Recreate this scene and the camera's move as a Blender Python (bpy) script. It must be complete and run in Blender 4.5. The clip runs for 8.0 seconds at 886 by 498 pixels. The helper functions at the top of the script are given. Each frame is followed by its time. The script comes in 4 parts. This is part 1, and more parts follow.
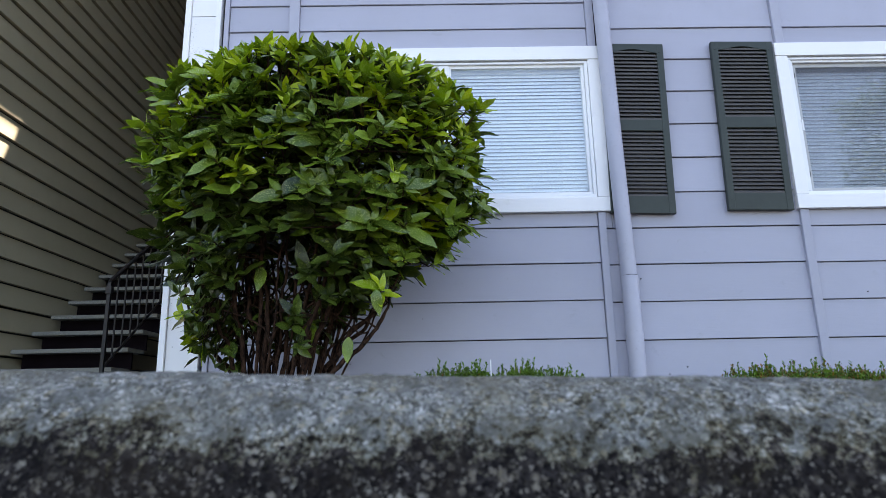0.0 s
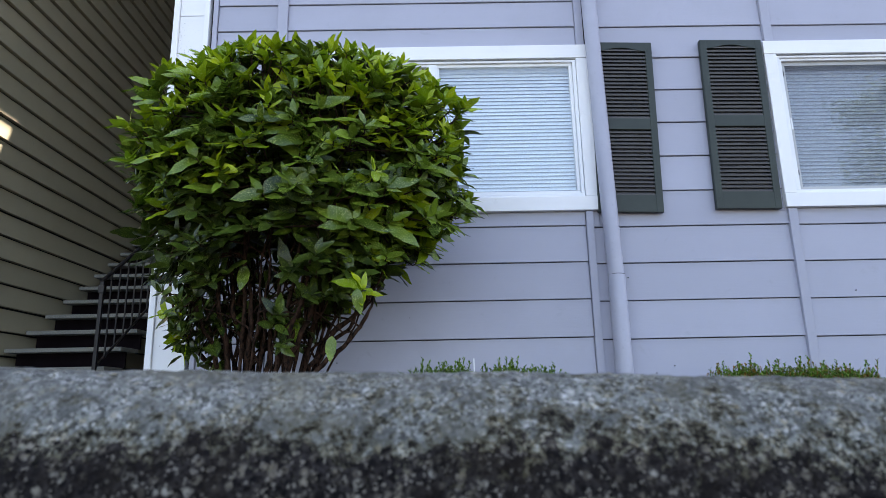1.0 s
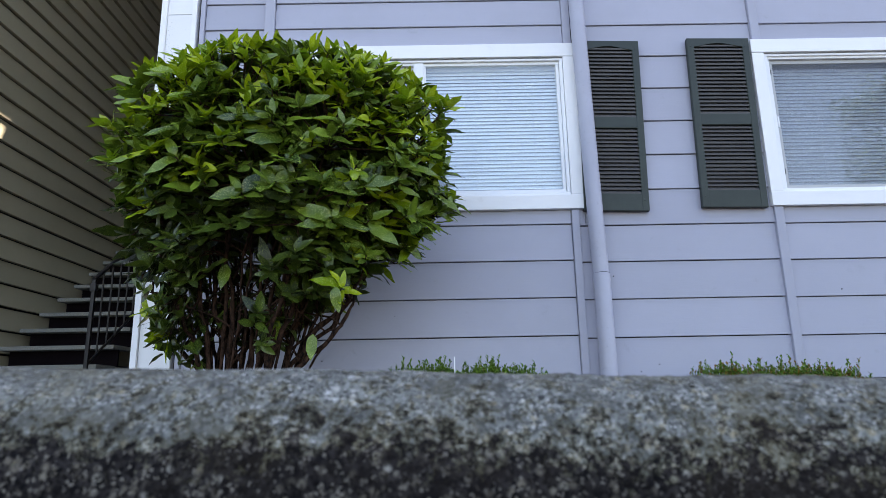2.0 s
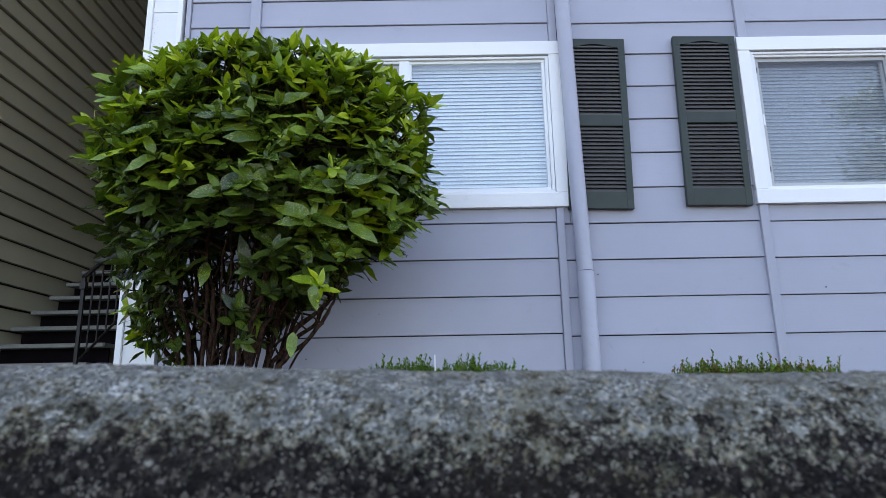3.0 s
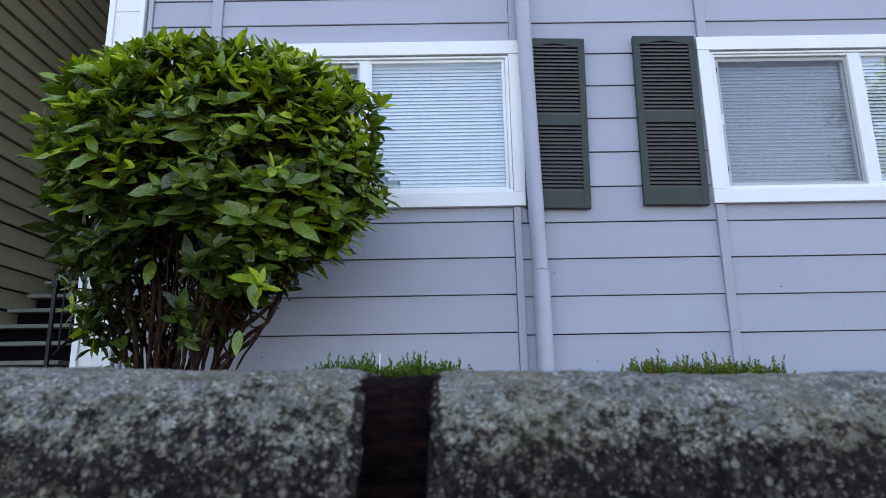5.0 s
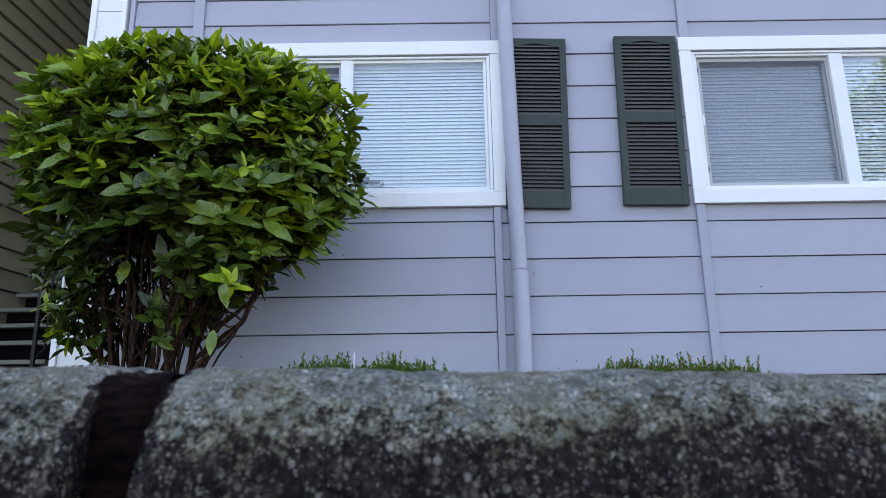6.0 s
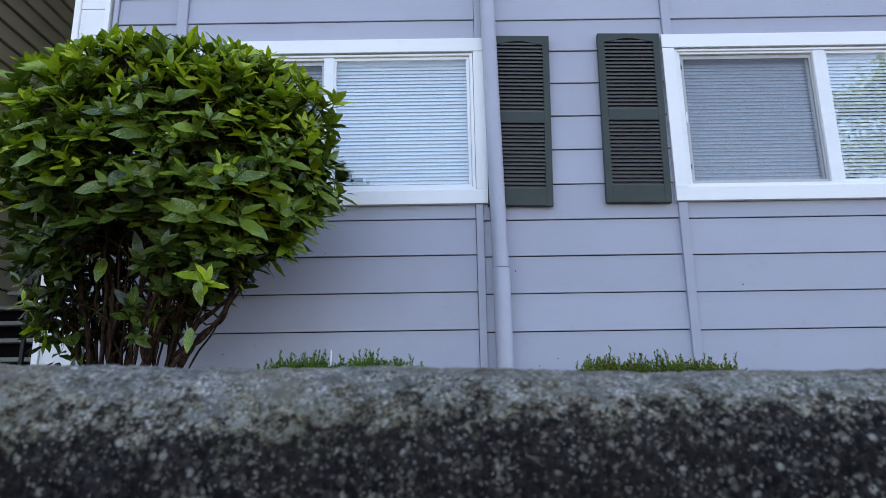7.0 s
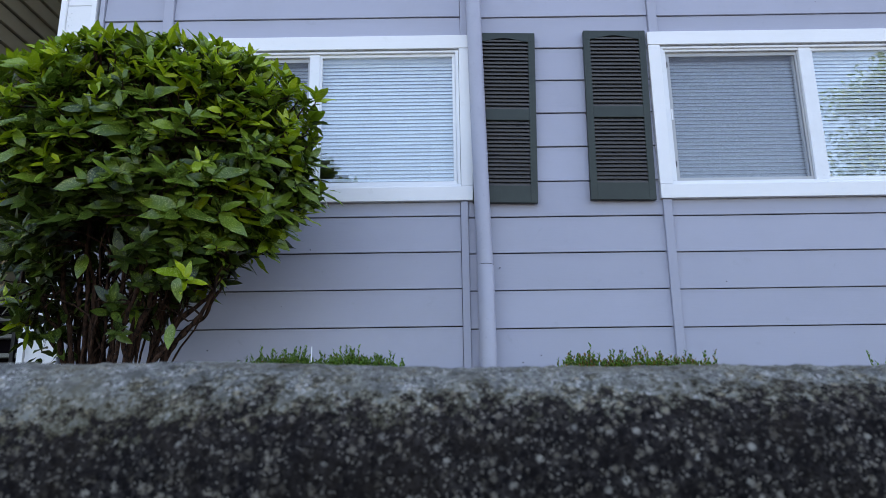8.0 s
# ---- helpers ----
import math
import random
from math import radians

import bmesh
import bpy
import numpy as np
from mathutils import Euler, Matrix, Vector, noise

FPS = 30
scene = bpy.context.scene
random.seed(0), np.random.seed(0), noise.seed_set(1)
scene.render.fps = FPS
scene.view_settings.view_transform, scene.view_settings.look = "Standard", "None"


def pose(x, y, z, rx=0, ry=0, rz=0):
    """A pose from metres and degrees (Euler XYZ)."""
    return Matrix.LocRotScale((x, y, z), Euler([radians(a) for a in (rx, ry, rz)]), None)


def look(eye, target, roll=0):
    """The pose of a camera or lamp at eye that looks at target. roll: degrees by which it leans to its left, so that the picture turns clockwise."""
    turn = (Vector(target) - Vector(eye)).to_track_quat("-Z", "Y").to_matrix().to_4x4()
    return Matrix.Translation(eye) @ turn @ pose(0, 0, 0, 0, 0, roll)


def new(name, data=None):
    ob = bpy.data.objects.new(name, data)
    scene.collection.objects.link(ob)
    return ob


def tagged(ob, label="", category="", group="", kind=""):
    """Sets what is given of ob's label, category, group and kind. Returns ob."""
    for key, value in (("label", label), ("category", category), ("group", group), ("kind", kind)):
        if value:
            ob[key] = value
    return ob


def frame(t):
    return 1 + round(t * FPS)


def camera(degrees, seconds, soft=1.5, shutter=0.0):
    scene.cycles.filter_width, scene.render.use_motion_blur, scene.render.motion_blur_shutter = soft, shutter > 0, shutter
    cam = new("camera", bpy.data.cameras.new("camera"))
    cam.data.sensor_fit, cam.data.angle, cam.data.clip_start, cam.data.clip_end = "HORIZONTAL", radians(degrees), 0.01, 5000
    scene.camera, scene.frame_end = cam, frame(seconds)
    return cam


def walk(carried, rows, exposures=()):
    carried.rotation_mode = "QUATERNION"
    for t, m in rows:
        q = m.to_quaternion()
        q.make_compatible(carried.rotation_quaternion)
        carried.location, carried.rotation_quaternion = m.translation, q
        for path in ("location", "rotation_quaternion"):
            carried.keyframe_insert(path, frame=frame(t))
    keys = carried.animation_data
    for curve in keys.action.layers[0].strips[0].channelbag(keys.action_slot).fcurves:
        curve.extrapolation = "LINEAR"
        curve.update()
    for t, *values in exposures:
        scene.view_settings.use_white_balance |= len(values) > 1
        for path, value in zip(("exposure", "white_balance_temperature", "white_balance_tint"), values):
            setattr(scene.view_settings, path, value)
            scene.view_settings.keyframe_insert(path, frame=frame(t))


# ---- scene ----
cam = camera(69.2, 8.0, soft=0.45)
cam.data.dof.use_dof = True
cam.data.dof.focus_distance = 3.0
cam.data.dof.aperture_fstop = 19.0
PATH = [
    (0.0, (-0.082, 0.288, 0.192), (-0.056, 2.233, 0.656), -1.2),
    (0.5, (-0.044, 0.289, 0.190), (-0.022, 2.234, 0.653), -1.2),
    (1.0, (-0.004, 0.288, 0.189), (0.015, 2.234, 0.651), -1.2),
    (1.5, (0.043, 0.285, 0.188), (0.055, 2.231, 0.648), -1.1),
    (3.0, (0.167, 0.284, 0.184), (0.177, 2.232, 0.636), -1.1),
    (3.5, (0.218, 0.283, 0.183), (0.229, 2.231, 0.633), -1.0),
    (4.0, (0.282, 0.280, 0.181), (0.289, 2.229, 0.630), -1.0),
    (4.5, (0.341, 0.275, 0.180), (0.348, 2.224, 0.628), -1.0),
    (6.0, (0.504, 0.271, 0.176), (0.510, 2.220, 0.624), -0.9),
    (6.5, (0.555, 0.270, 0.175), (0.560, 2.220, 0.620), -0.9),
    (7.0, (0.605, 0.269, 0.174), (0.607, 2.220, 0.615), -0.9),
    (7.5, (0.651, 0.266, 0.173), (0.650, 2.218, 0.609), -0.9),
    (8.0, (0.691, 0.261, 0.172), (0.690, 2.214, 0.603), -0.8),
]
walk(cam, [(t, look(eye, target, roll)) for t, eye, target, roll in PATH],
     exposures=[(0.0, 2.43, 7480, 17), (1.5, 2.42, 7480, 17), (4.5, 2.37, 7440, 17), (6.5, 2.35, 7330, 17), (7.0, 2.28, 7280, 17), (8.0, 2.22, 7200, 17)])

# ---- light: sun behind the building, sky in front ----
SUN = Vector((0.7, 1.0, 2.06)).normalized()
world = bpy.data.worlds.new("sky")
scene.world = world
world.use_nodes = True
wn = world.node_tree.nodes
sky = wn.new("ShaderNodeTexSky")
sky.sky_type = 'NISHITA'
sky.sun_disc = False
sky.sun_elevation = math.asin(SUN.z)
sky.sun_rotation = math.atan2(SUN.x, SUN.y)
wn["Background"].inputs[1].default_value = 0.12
world.node_tree.links.new(sky.outputs[0], wn["Background"].inputs[0])
sun = new("sun", bpy.data.lights.new("sun", 'SUN'))
sun.data.energy = 5.0
sun.data.angle = radians(0.5)
sun.data.color = (1.0, 0.96, 0.9)
sun.matrix_world = look(SUN * 30, (0, 0, 0))


# ---- materials ----
class Mat:
    """A small builder for node materials."""

    def __init__(self, name, rough=0.6, spec=0.5, metal=0.0):
        self.m = bpy.data.materials.new(name)
        self.m.use_nodes = True
        self.t = self.m.node_tree
        self.n = self.t.nodes
        self.b = self.n["Principled BSDF"]
        self.b.inputs["Roughness"].default_value = rough
        self.b.inputs["Specular IOR Level"].default_value = spec
        self.b.inputs["Metallic"].default_value = metal
        self.co = self.n.new("ShaderNodeTexCoord").outputs["Object"]

    def link(self, a, b):
        self.t.links.new(a, b)

    def value(self, node, key, v):
        if isinstance(v, (int, float, tuple)):
            node.inputs[key].default_value = v
        else:
            self.link(v, node.inputs[key])

    def stretch(self, sx, sy, sz):
        node = self.n.new("ShaderNodeMapping")
        node.inputs["Scale"].default_value = (sx, sy, sz)
        self.link(self.co, node.inputs[0])
        return node.outputs[0]

    def noise(self, scale, detail=4, rough=0.6, co=None, distort=0.0):
        node = self.n.new("ShaderNodeTexNoise")
        node.inputs["Scale"].default_value = scale
        node.inputs["Detail"].default_value = detail
        node.inputs["Roughness"].default_value = rough
        node.inputs["Distortion"].default_value = distort
        self.link(co or self.co, node.inputs["Vector"])
        return node.outputs["Fac"]

    def cells(self, scale, out="Distance", feature='F1', co=None, rand=1.0):
        node = self.n.new("ShaderNodeTexVoronoi")
        node.feature = feature
        node.inputs["Scale"].default_value = scale
        node.inputs["Randomness"].default_value = rand
        self.link(co or self.co, node.inputs["Vector"])
        return node.outputs[out]

    def ramp(self, fac, *stops):
        node = self.n.new("ShaderNodeValToRGB")
        e = node.color_ramp.elements
        while len(e) < len(stops):
            e.new(0.5)
        for el, (p, c) in zip(e, stops):
            el.position = p
            el.color = (c, c, c, 1) if isinstance(c, (int, float)) else (*c, 1)
        self.link(fac, node.inputs[0])
        return node.outputs[0]

    def mix(self, fac, a, b, mode='MIX'):
        node = self.n.new("ShaderNodeMix")
        node.data_type = 'RGBA'
        node.blend_type = mode
        self.value(node, 0, fac)
        for k, v in ((6, a), (7, b)):
            self.value(node, k, (*v, 1) if isinstance(v, tuple) else v)
        return node.outputs[2]

    def random(self, island=False):
        if island:
            return self.n.new("ShaderNodeNewGeometry").outputs["Random Per Island"]
        return self.n.new("ShaderNodeObjectInfo").outputs["Random"]

    def colour(self, c):
        self.value(self.b, "Base Color", (*c, 1) if isinstance(c, tuple) else c)
        return self

    def rough(self, r):
        self.value(self.b, "Roughness", r)
        return self

    def bump(self, h, strength=0.3, dist=0.005):
        node = self.n.new("ShaderNodeBump")
        node.inputs["Strength"].default_value = strength
        node.inputs["Distance"].default_value = dist
        self.link(h, node.inputs["Height"])
        old = self.b.inputs["Normal"].links
        if old:
            self.link(old[0].from_socket, node.inputs["Normal"])
        self.link(node.outputs[0], self.b.inputs["Normal"])
        return self


def painted_wood(name, base, worn, dirt, streak=(3, 3, 60), per_piece=0.06, specks=0.0):
    """Painted boards: slight tone from board to board, long faint grain, scuffs and dirt."""
    k = Mat(name, 0.55, 0.4)
    tone = k.mix(k.random(), tuple(v * (1 - per_piece) for v in base), tuple(min(1, v * (1 + per_piece)) for v in base))
    blot = k.ramp(k.noise(2.3, 5, 0.65), (0.45, 0), (0.75, 0.5))
    c = k.mix(blot, tone, worn)
    smudge = k.ramp(k.noise(9, 6, 0.7, distort=0.4), (0.62, 0), (0.74, 0.28))
    c = k.mix(smudge, c, dirt)
    chip = k.ramp(k.cells(6.5), (0.012, 0.75), (0.03, 0))
    c = k.mix(chip, c, tuple(v * 0.35 for v in dirt))
    if specks:
        here = k.ramp(k.noise(4, 4, 0.7), (0.48, 0), (0.62, specks))
        c = k.mix(k.mix(1.0, k.ramp(k.cells(95), (0.16, 1), (0.26, 0)), here, 'MULTIPLY'), c, tuple(v * 0.5 for v in dirt))
    k.colour(c)
    grain = k.noise(9, 6, 0.7, k.stretch(*streak))
    k.bump(grain, 0.16, 0.003).bump(k.noise(1.8, 3), 0.25, 0.012)
    k.rough(k.ramp(k.noise(5, 4), (0.3, 0.42), (0.7, 0.66)))
    return k.m


M_SIDING = painted_wood("grey_siding_paint", (0.395, 0.40, 0.475), (0.355, 0.36, 0.42), (0.25, 0.25, 0.28), (1.2, 3, 42))
M_STAIRWALL = painted_wood("olive_siding_paint", (0.430, 0.385, 0.260), (0.375, 0.335, 0.225), (0.23, 0.20, 0.15), (3, 1.2, 42))
M_TRIM = painted_wood("white_trim_paint", (0.87, 0.87, 0.87), (0.81, 0.81, 0.81), (0.55, 0.54, 0.52), (1.5, 3, 40), 0.02)

M_CORNER = painted_wood("flaked_white_paint", (0.84, 0.84, 0.84), (0.78, 0.78, 0.78), (0.50, 0.49, 0.46), (3, 3, 10), 0.02, 0.8)


def plain(name, base, rough=0.5, vary=0.12, scale=14, metal=0.0, bump=0.12, spec=0.5):
    k = Mat(name, rough, spec, metal)
    lo, hi = tuple(v * (1 - vary) for v in base), tuple(min(1, v * (1 + vary)) for v in base)
    c = k.mix(k.ramp(k.noise(scale, 5), (0.3, 0), (0.7, 1)), lo, hi)
    c = k.mix(k.ramp(k.noise(scale * 6, 3), (0.62, 0), (0.75, 0.35)), c, tuple(v * 0.75 for v in base))
    k.colour(c).bump(k.noise(scale * 12, 4), bump, 0.002)
    return k.m


M_VINYL = plain("white_vinyl", (0.82, 0.83, 0.84), 0.38, 0.03, 8, bump=0.04)
M_SHUTTER = plain("dark_green_vinyl", (0.034, 0.044, 0.038), 0.5, 0.14, 10, bump=0.2, spec=0.35)
M_LOUVRE = plain("louvre_vinyl", (0.072, 0.071, 0.074), 0.5, 0.14, 10, bump=0.2)
M_BLIND = plain("blind_vinyl", (0.86, 0.87, 0.88), 0.42, 0.03, 6, bump=0.03)
M_CORD = plain("white_cord", (0.75, 0.75, 0.75), 0.8)
M_PIPE = plain("painted_pipe", (0.395, 0.40, 0.475), 0.42, 0.05, 7, bump=0.1)
M_IRON = plain("black_iron", (0.012, 0.011, 0.012), 0.5, 0.3, 25, bump=0.3)
M_SCREENFRAME = plain("grey_aluminium", (0.42, 0.42, 0.42), 0.45, 0.05, 10, 0.2)
M_RUBBER = plain("black_plastic", (0.012, 0.012, 0.013), 0.5)
M_ROOM = plain("room_paint", (0.22, 0.20, 0.18), 0.8, 0.1, 3)
# Dark brown carries the shade deep in the stair passage.
M_PASSAGE_SHADE = plain("brown_passage_shade", (0.14, 0.12, 0.10), 0.8, 0.15, 3)
# Near black: the shade under the treads is put into this paint.
M_STAIR_SHADE = plain("stair_shade_paint", (0.009, 0.006, 0.008), 0.85, 0.2, 9, spec=0.08)
M_FOUND = plain("foundation_concrete", (0.28, 0.28, 0.27), 0.9, 0.2, 5, bump=0.4)
# Building paper behind the siding; also the shade behind the louvres.
M_BACKING = plain("black_backing", (0.02, 0.02, 0.02), 0.9)
M_ROOF = plain("grey_roof_felt", (0.12, 0.12, 0.12), 0.95, 0.2, 6, bump=0.5)


def make_glass():
    k = Mat("window_glass")
    out = k.n["Material Output"]
    clear = k.n.new("ShaderNodeBsdfTransparent")
    clear.inputs[0].default_value = (0.93, 0.96, 0.97, 1)
    gloss = k.n.new("ShaderNodeBsdfGlossy")
    gloss.inputs["Roughness"].default_value = 0.0
    gloss.inputs[0].default_value = (1, 1, 1, 1)
    face = k.n.new("ShaderNodeLayerWeight")
    face.inputs[0].default_value = 0.5
    fres = k.ramp(face.outputs["Facing"], (0.0, 0.08), (0.5, 0.15), (1.0, 0.9))
    bump = k.n.new("ShaderNodeBump")
    bump.inputs["Strength"].default_value = 0.02
    bump.inputs["Distance"].default_value = 0.02
    k.link(k.noise(2.0, 2), bump.inputs["Height"])
    k.link(bump.outputs[0], gloss.inputs["Normal"])
    mix = k.n.new("ShaderNodeMixShader")
    k.link(fres, mix.inputs[0])
    k.link(clear.outputs[0], mix.inputs[1])
    k.link(gloss.outputs[0], mix.inputs[2])
    k.link(mix.outputs[0], out.inputs[0])
    return k.m


def make_screen():
    k = Mat("insect_screen", 0.9)
    out = k.n["Material Output"]
    clear = k.n.new("ShaderNodeBsdfTransparent")
    mix = k.n.new("ShaderNodeMixShader")
    k.colour(k.mix(k.noise(3, 3), (0.17, 0.185, 0.23), (0.21, 0.225, 0.28)))
    mix.inputs[0].default_value = 0.22
    k.link(clear.outputs[0], mix.inputs[1])
    k.link(k.b.outputs[0], mix.inputs[2])
    k.link(mix.outputs[0], out.inputs[0])
    return k.m


def make_kerb():
    """Exposed-aggregate concrete, pebbles and sand in a binder, with a ragged darker coat."""
    k = Mat("aggregate_concrete", 0.95, 0.06)
    sep = k.n.new("ShaderNodeSeparateColor")
    k.link(k.cells(285, "Color"), sep.inputs[0])
    fine = k.n.new("ShaderNodeSeparateColor")
    k.link(k.cells(880, "Color"), fine.inputs[0])
    edge = k.ramp(k.cells(285), (0.25, 1), (0.60, 0))
    grit = k.ramp(k.noise(420, 5, 0.75), (0.36, 0), (0.64, 1))
    pits = k.ramp(k.noise(70, 5, 0.7), (0.44, 0), (0.62, 0.8))

    def mixture(lo, hi, stops, fleck, blot):
        c = k.mix(edge, k.mix(grit, lo, hi), k.ramp(sep.outputs[0], *stops))
        c = k.mix(k.ramp(fine.outputs[1], (0.84, 0), (0.90, 0.8)), c, fleck)
        c = k.mix(k.ramp(fine.outputs[2], (0.70, 0), (0.80, 0.8)), c, tuple(v * 0.4 for v in lo))
        c = k.mix(pits, c, tuple(v * 0.7 for v in lo))
        return k.mix(k.ramp(k.noise(17, 5, 0.7, distort=0.6), (0.46, 0), (0.64, 0.5)), c, blot)
    clean = mixture((0.100, 0.104, 0.096), (0.245, 0.255, 0.235), [(0.0, (0.026, 0.027, 0.025)), (0.35, (0.115, 0.118, 0.106)), (0.7, (0.23, 0.235, 0.215)),
                    (0.88, (0.25, 0.22, 0.155)), (1.0, (0.42, 0.43, 0.41))], (0.36, 0.36, 0.34), (0.13, 0.12, 0.08))
    dark_mix = mixture((0.009, 0.0078, 0.0084), (0.038, 0.034, 0.032), [(0.0, (0.004, 0.004, 0.005)), (0.55, (0.011, 0.010, 0.011)), (0.66, (0.070, 0.062, 0.050)),
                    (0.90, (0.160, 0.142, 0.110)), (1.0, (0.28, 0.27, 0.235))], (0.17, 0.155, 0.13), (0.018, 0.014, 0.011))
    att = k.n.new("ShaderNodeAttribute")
    att.attribute_name = "face_dark"
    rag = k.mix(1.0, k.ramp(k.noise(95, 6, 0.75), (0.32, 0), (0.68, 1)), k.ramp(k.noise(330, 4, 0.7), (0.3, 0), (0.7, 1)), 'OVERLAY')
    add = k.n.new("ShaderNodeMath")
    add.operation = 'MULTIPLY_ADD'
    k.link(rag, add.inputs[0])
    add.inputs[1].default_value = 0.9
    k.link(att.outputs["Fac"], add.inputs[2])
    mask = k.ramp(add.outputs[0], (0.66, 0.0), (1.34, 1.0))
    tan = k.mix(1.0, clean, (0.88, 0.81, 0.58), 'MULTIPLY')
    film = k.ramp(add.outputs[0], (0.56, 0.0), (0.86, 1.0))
    k.colour(k.mix(mask, k.mix(film, clean, tan), dark_mix))
    k.bump(k.cells(285), -0.6, 0.004).bump(k.noise(600, 4, 0.7), 0.5, 0.0012)
    return k.m


def make_leaf(name, dark, light, island, gloss=0.26, shine=0.42, speckle=(0.46, 0.55, 0.13), thin=0.28):
    k = Mat(name, gloss, shine)
    r = k.random(island)
    base = k.mix(r, dark, light)
    base = k.mix(k.ramp(k.noise(35, 3), (0.35, 0), (0.7, 0.5)), base, tuple(v * 0.7 for v in dark))
    spots = k.ramp(k.cells(280), (0.22, 1), (0.40, 0))
    big = k.ramp(k.cells(120), (0.12, 0.8), (0.24, 0))
    patchy = k.ramp(k.noise(22, 4, 0.65), (0.36, 0), (0.60, 0.85))
    both = k.mix(1.0, k.mix(1.0, spots, big, 'ADD'), patchy, 'MULTIPLY')
    k.colour(k.mix(both, base, speckle))
    k.bump(k.noise(140, 4, 0.7), 0.35, 0.002)
    k.bump(k.noise(60, 3), 0.25, 0.003)
    out = k.n["Material Output"]
    tl = k.n.new("ShaderNodeBsdfTranslucent")
    k.link(k.mix(0.5, base, (0.20, 0.36, 0.02)), tl.inputs[0])
    mix = k.n.new("ShaderNodeMixShader")
    mix.inputs[0].default_value = thin
    k.link(k.b.outputs[0], mix.inputs[1])
    k.link(tl.outputs[0], mix.inputs[2])
    k.link(mix.outputs[0], out.inputs[0])
    return k.m


def make_bark():
    k = Mat("shrub_bark", 0.9, 0.15)
    k.colour(k.mix(k.ramp(k.noise(75, 6, 0.7, k.stretch(1, 1, 0.35)), (0.38, 0), (0.66, 1)), (0.003, 0.002, 0.0016), (0.085, 0.044, 0.028)))
    k.bump(k.noise(120, 6, 0.7, k.stretch(1, 1, 0.4)), 0.9, 0.006)
    return k.m


def make_ground(name, a, b, s, bump):
    k = Mat(name, 0.92, 0.3)
    c = k.mix(k.ramp(k.noise(s, 6, 0.7), (0.35, 0), (0.68, 1)), a, b)
    c = k.mix(k.ramp(k.noise(s * 0.02, 4), (0.45, 0), (0.65, 0.4)), c, tuple(v * 0.6 for v in a))
    k.colour(c).bump(k.cells(s * 1.5), bump, 0.01)
    return k.m


def make_tread():
    k = Mat("tread_concrete", 0.85, 0.3)
    c = k.mix(k.ramp(k.noise(120, 5, 0.7), (0.35, 0), (0.65, 1)), (0.19, 0.19, 0.165), (0.33, 0.33, 0.29))
    c = k.mix(k.ramp(k.noise(6, 4), (0.5, 0), (0.7, 0.5)), c, (0.22, 0.22, 0.20))
    k.colour(c).bump(k.noise(160, 4), 0.4, 0.003)
    return k.m


def make_rotwood():
    k = Mat("rotten_joint_wood", 0.95, 0.2)
    g = k.noise(60, 6, 0.75, k.stretch(1, 2.5, 4))
    k.colour(k.mix(k.ramp(g, (0.42, 0), (0.70, 1)), (0.0010, 0.0005, 0.0009), (0.046, 0.016, 0.016)))
    k.bump(g, 0.9, 0.006)
    return k.m


M_GLASS, M_SCREEN, M_BARK = make_glass(), make_screen(), make_bark()
M_KERB = make_kerb()
M_TREAD, M_ROT = make_tread(), make_rotwood()
M_ASPHALT = make_ground("asphalt", (0.045, 0.045, 0.047), (0.075, 0.074, 0.073), 180, 0.5)
M_SOIL = make_ground("bark_mulch_soil", (0.035, 0.024, 0.017), (0.09, 0.06, 0.042), 60, 0.8)
M_SLAB = make_ground("walkway_concrete", (0.25, 0.25, 0.24), (0.34, 0.34, 0.32), 90, 0.2)
OLD, YOUNG = ((0.020, 0.048, 0.006), (0.175, 0.275, 0.024)), ((0.13, 0.24, 0.004), (0.50, 0.60, 0.012))
# Darker leaf copy: shade low in and inside the crown put into colour.
SHADED = ((0.006, 0.015, 0.003), (0.070, 0.118, 0.013))
M_LEAF_OLD, M_LEAF_YOUNG = make_leaf("old_leaf", *OLD, False, thin=0.12), make_leaf("young_leaf", *YOUNG, False, speckle=(0.72, 0.78, 0.26))
M_MASS_OLD, M_MASS_YOUNG = make_leaf("old_leaves", *OLD, True, thin=0.12), make_leaf("young_leaves", *YOUNG, True, speckle=(0.72, 0.78, 0.26))
M_LEAF_SHADED, M_MASS_SHADED = make_leaf("shaded_leaf", *SHADED, False, 0.32, 0.36, (0.26, 0.33, 0.06), 0.05), make_leaf("shaded_leaves", *SHADED, True, 0.32, 0.36, (0.26, 0.33, 0.06), 0.05)
M_LEAF_DRY = make_leaf("dry_leaf", (0.20, 0.10, 0.02), (0.36, 0.22, 0.03), False)
M_SPRIG = make_leaf("sprig_green", (0.028, 0.078, 0.009), (0.15, 0.30, 0.022), True, 0.5, 0.3)
M_SPRIG_RED = make_leaf("sprig_red", (0.13, 0.035, 0.018), (0.42, 0.16, 0.03), True, 0.5)
M_TREE = make_leaf("tree_leaf", (0.04, 0.08, 0.02), (0.10, 0.16, 0.035), True, 0.5)


# ---- mesh helpers ----
def box(bm, x0, x1, y0, y1, z0, z1, bevel=0.0):
    vs = [bm.verts.new((x, y, z)) for x in (x0, x1) for y in (y0, y1) for z in (z0, z1)]
    fs = [bm.faces.new([vs[i] for i in q]) for q in ((0, 1, 3, 2), (4, 6, 7, 5), (0, 4, 5, 1), (2, 3, 7, 6), (0, 2, 6, 4), (1, 5, 7, 3))]
    if bevel:
        es = {e for f in fs for e in f.edges}
        bmesh.ops.bevel(bm, geom=list(es), offset=bevel, segments=2, affect='EDGES', profile=0.6)
    return bm


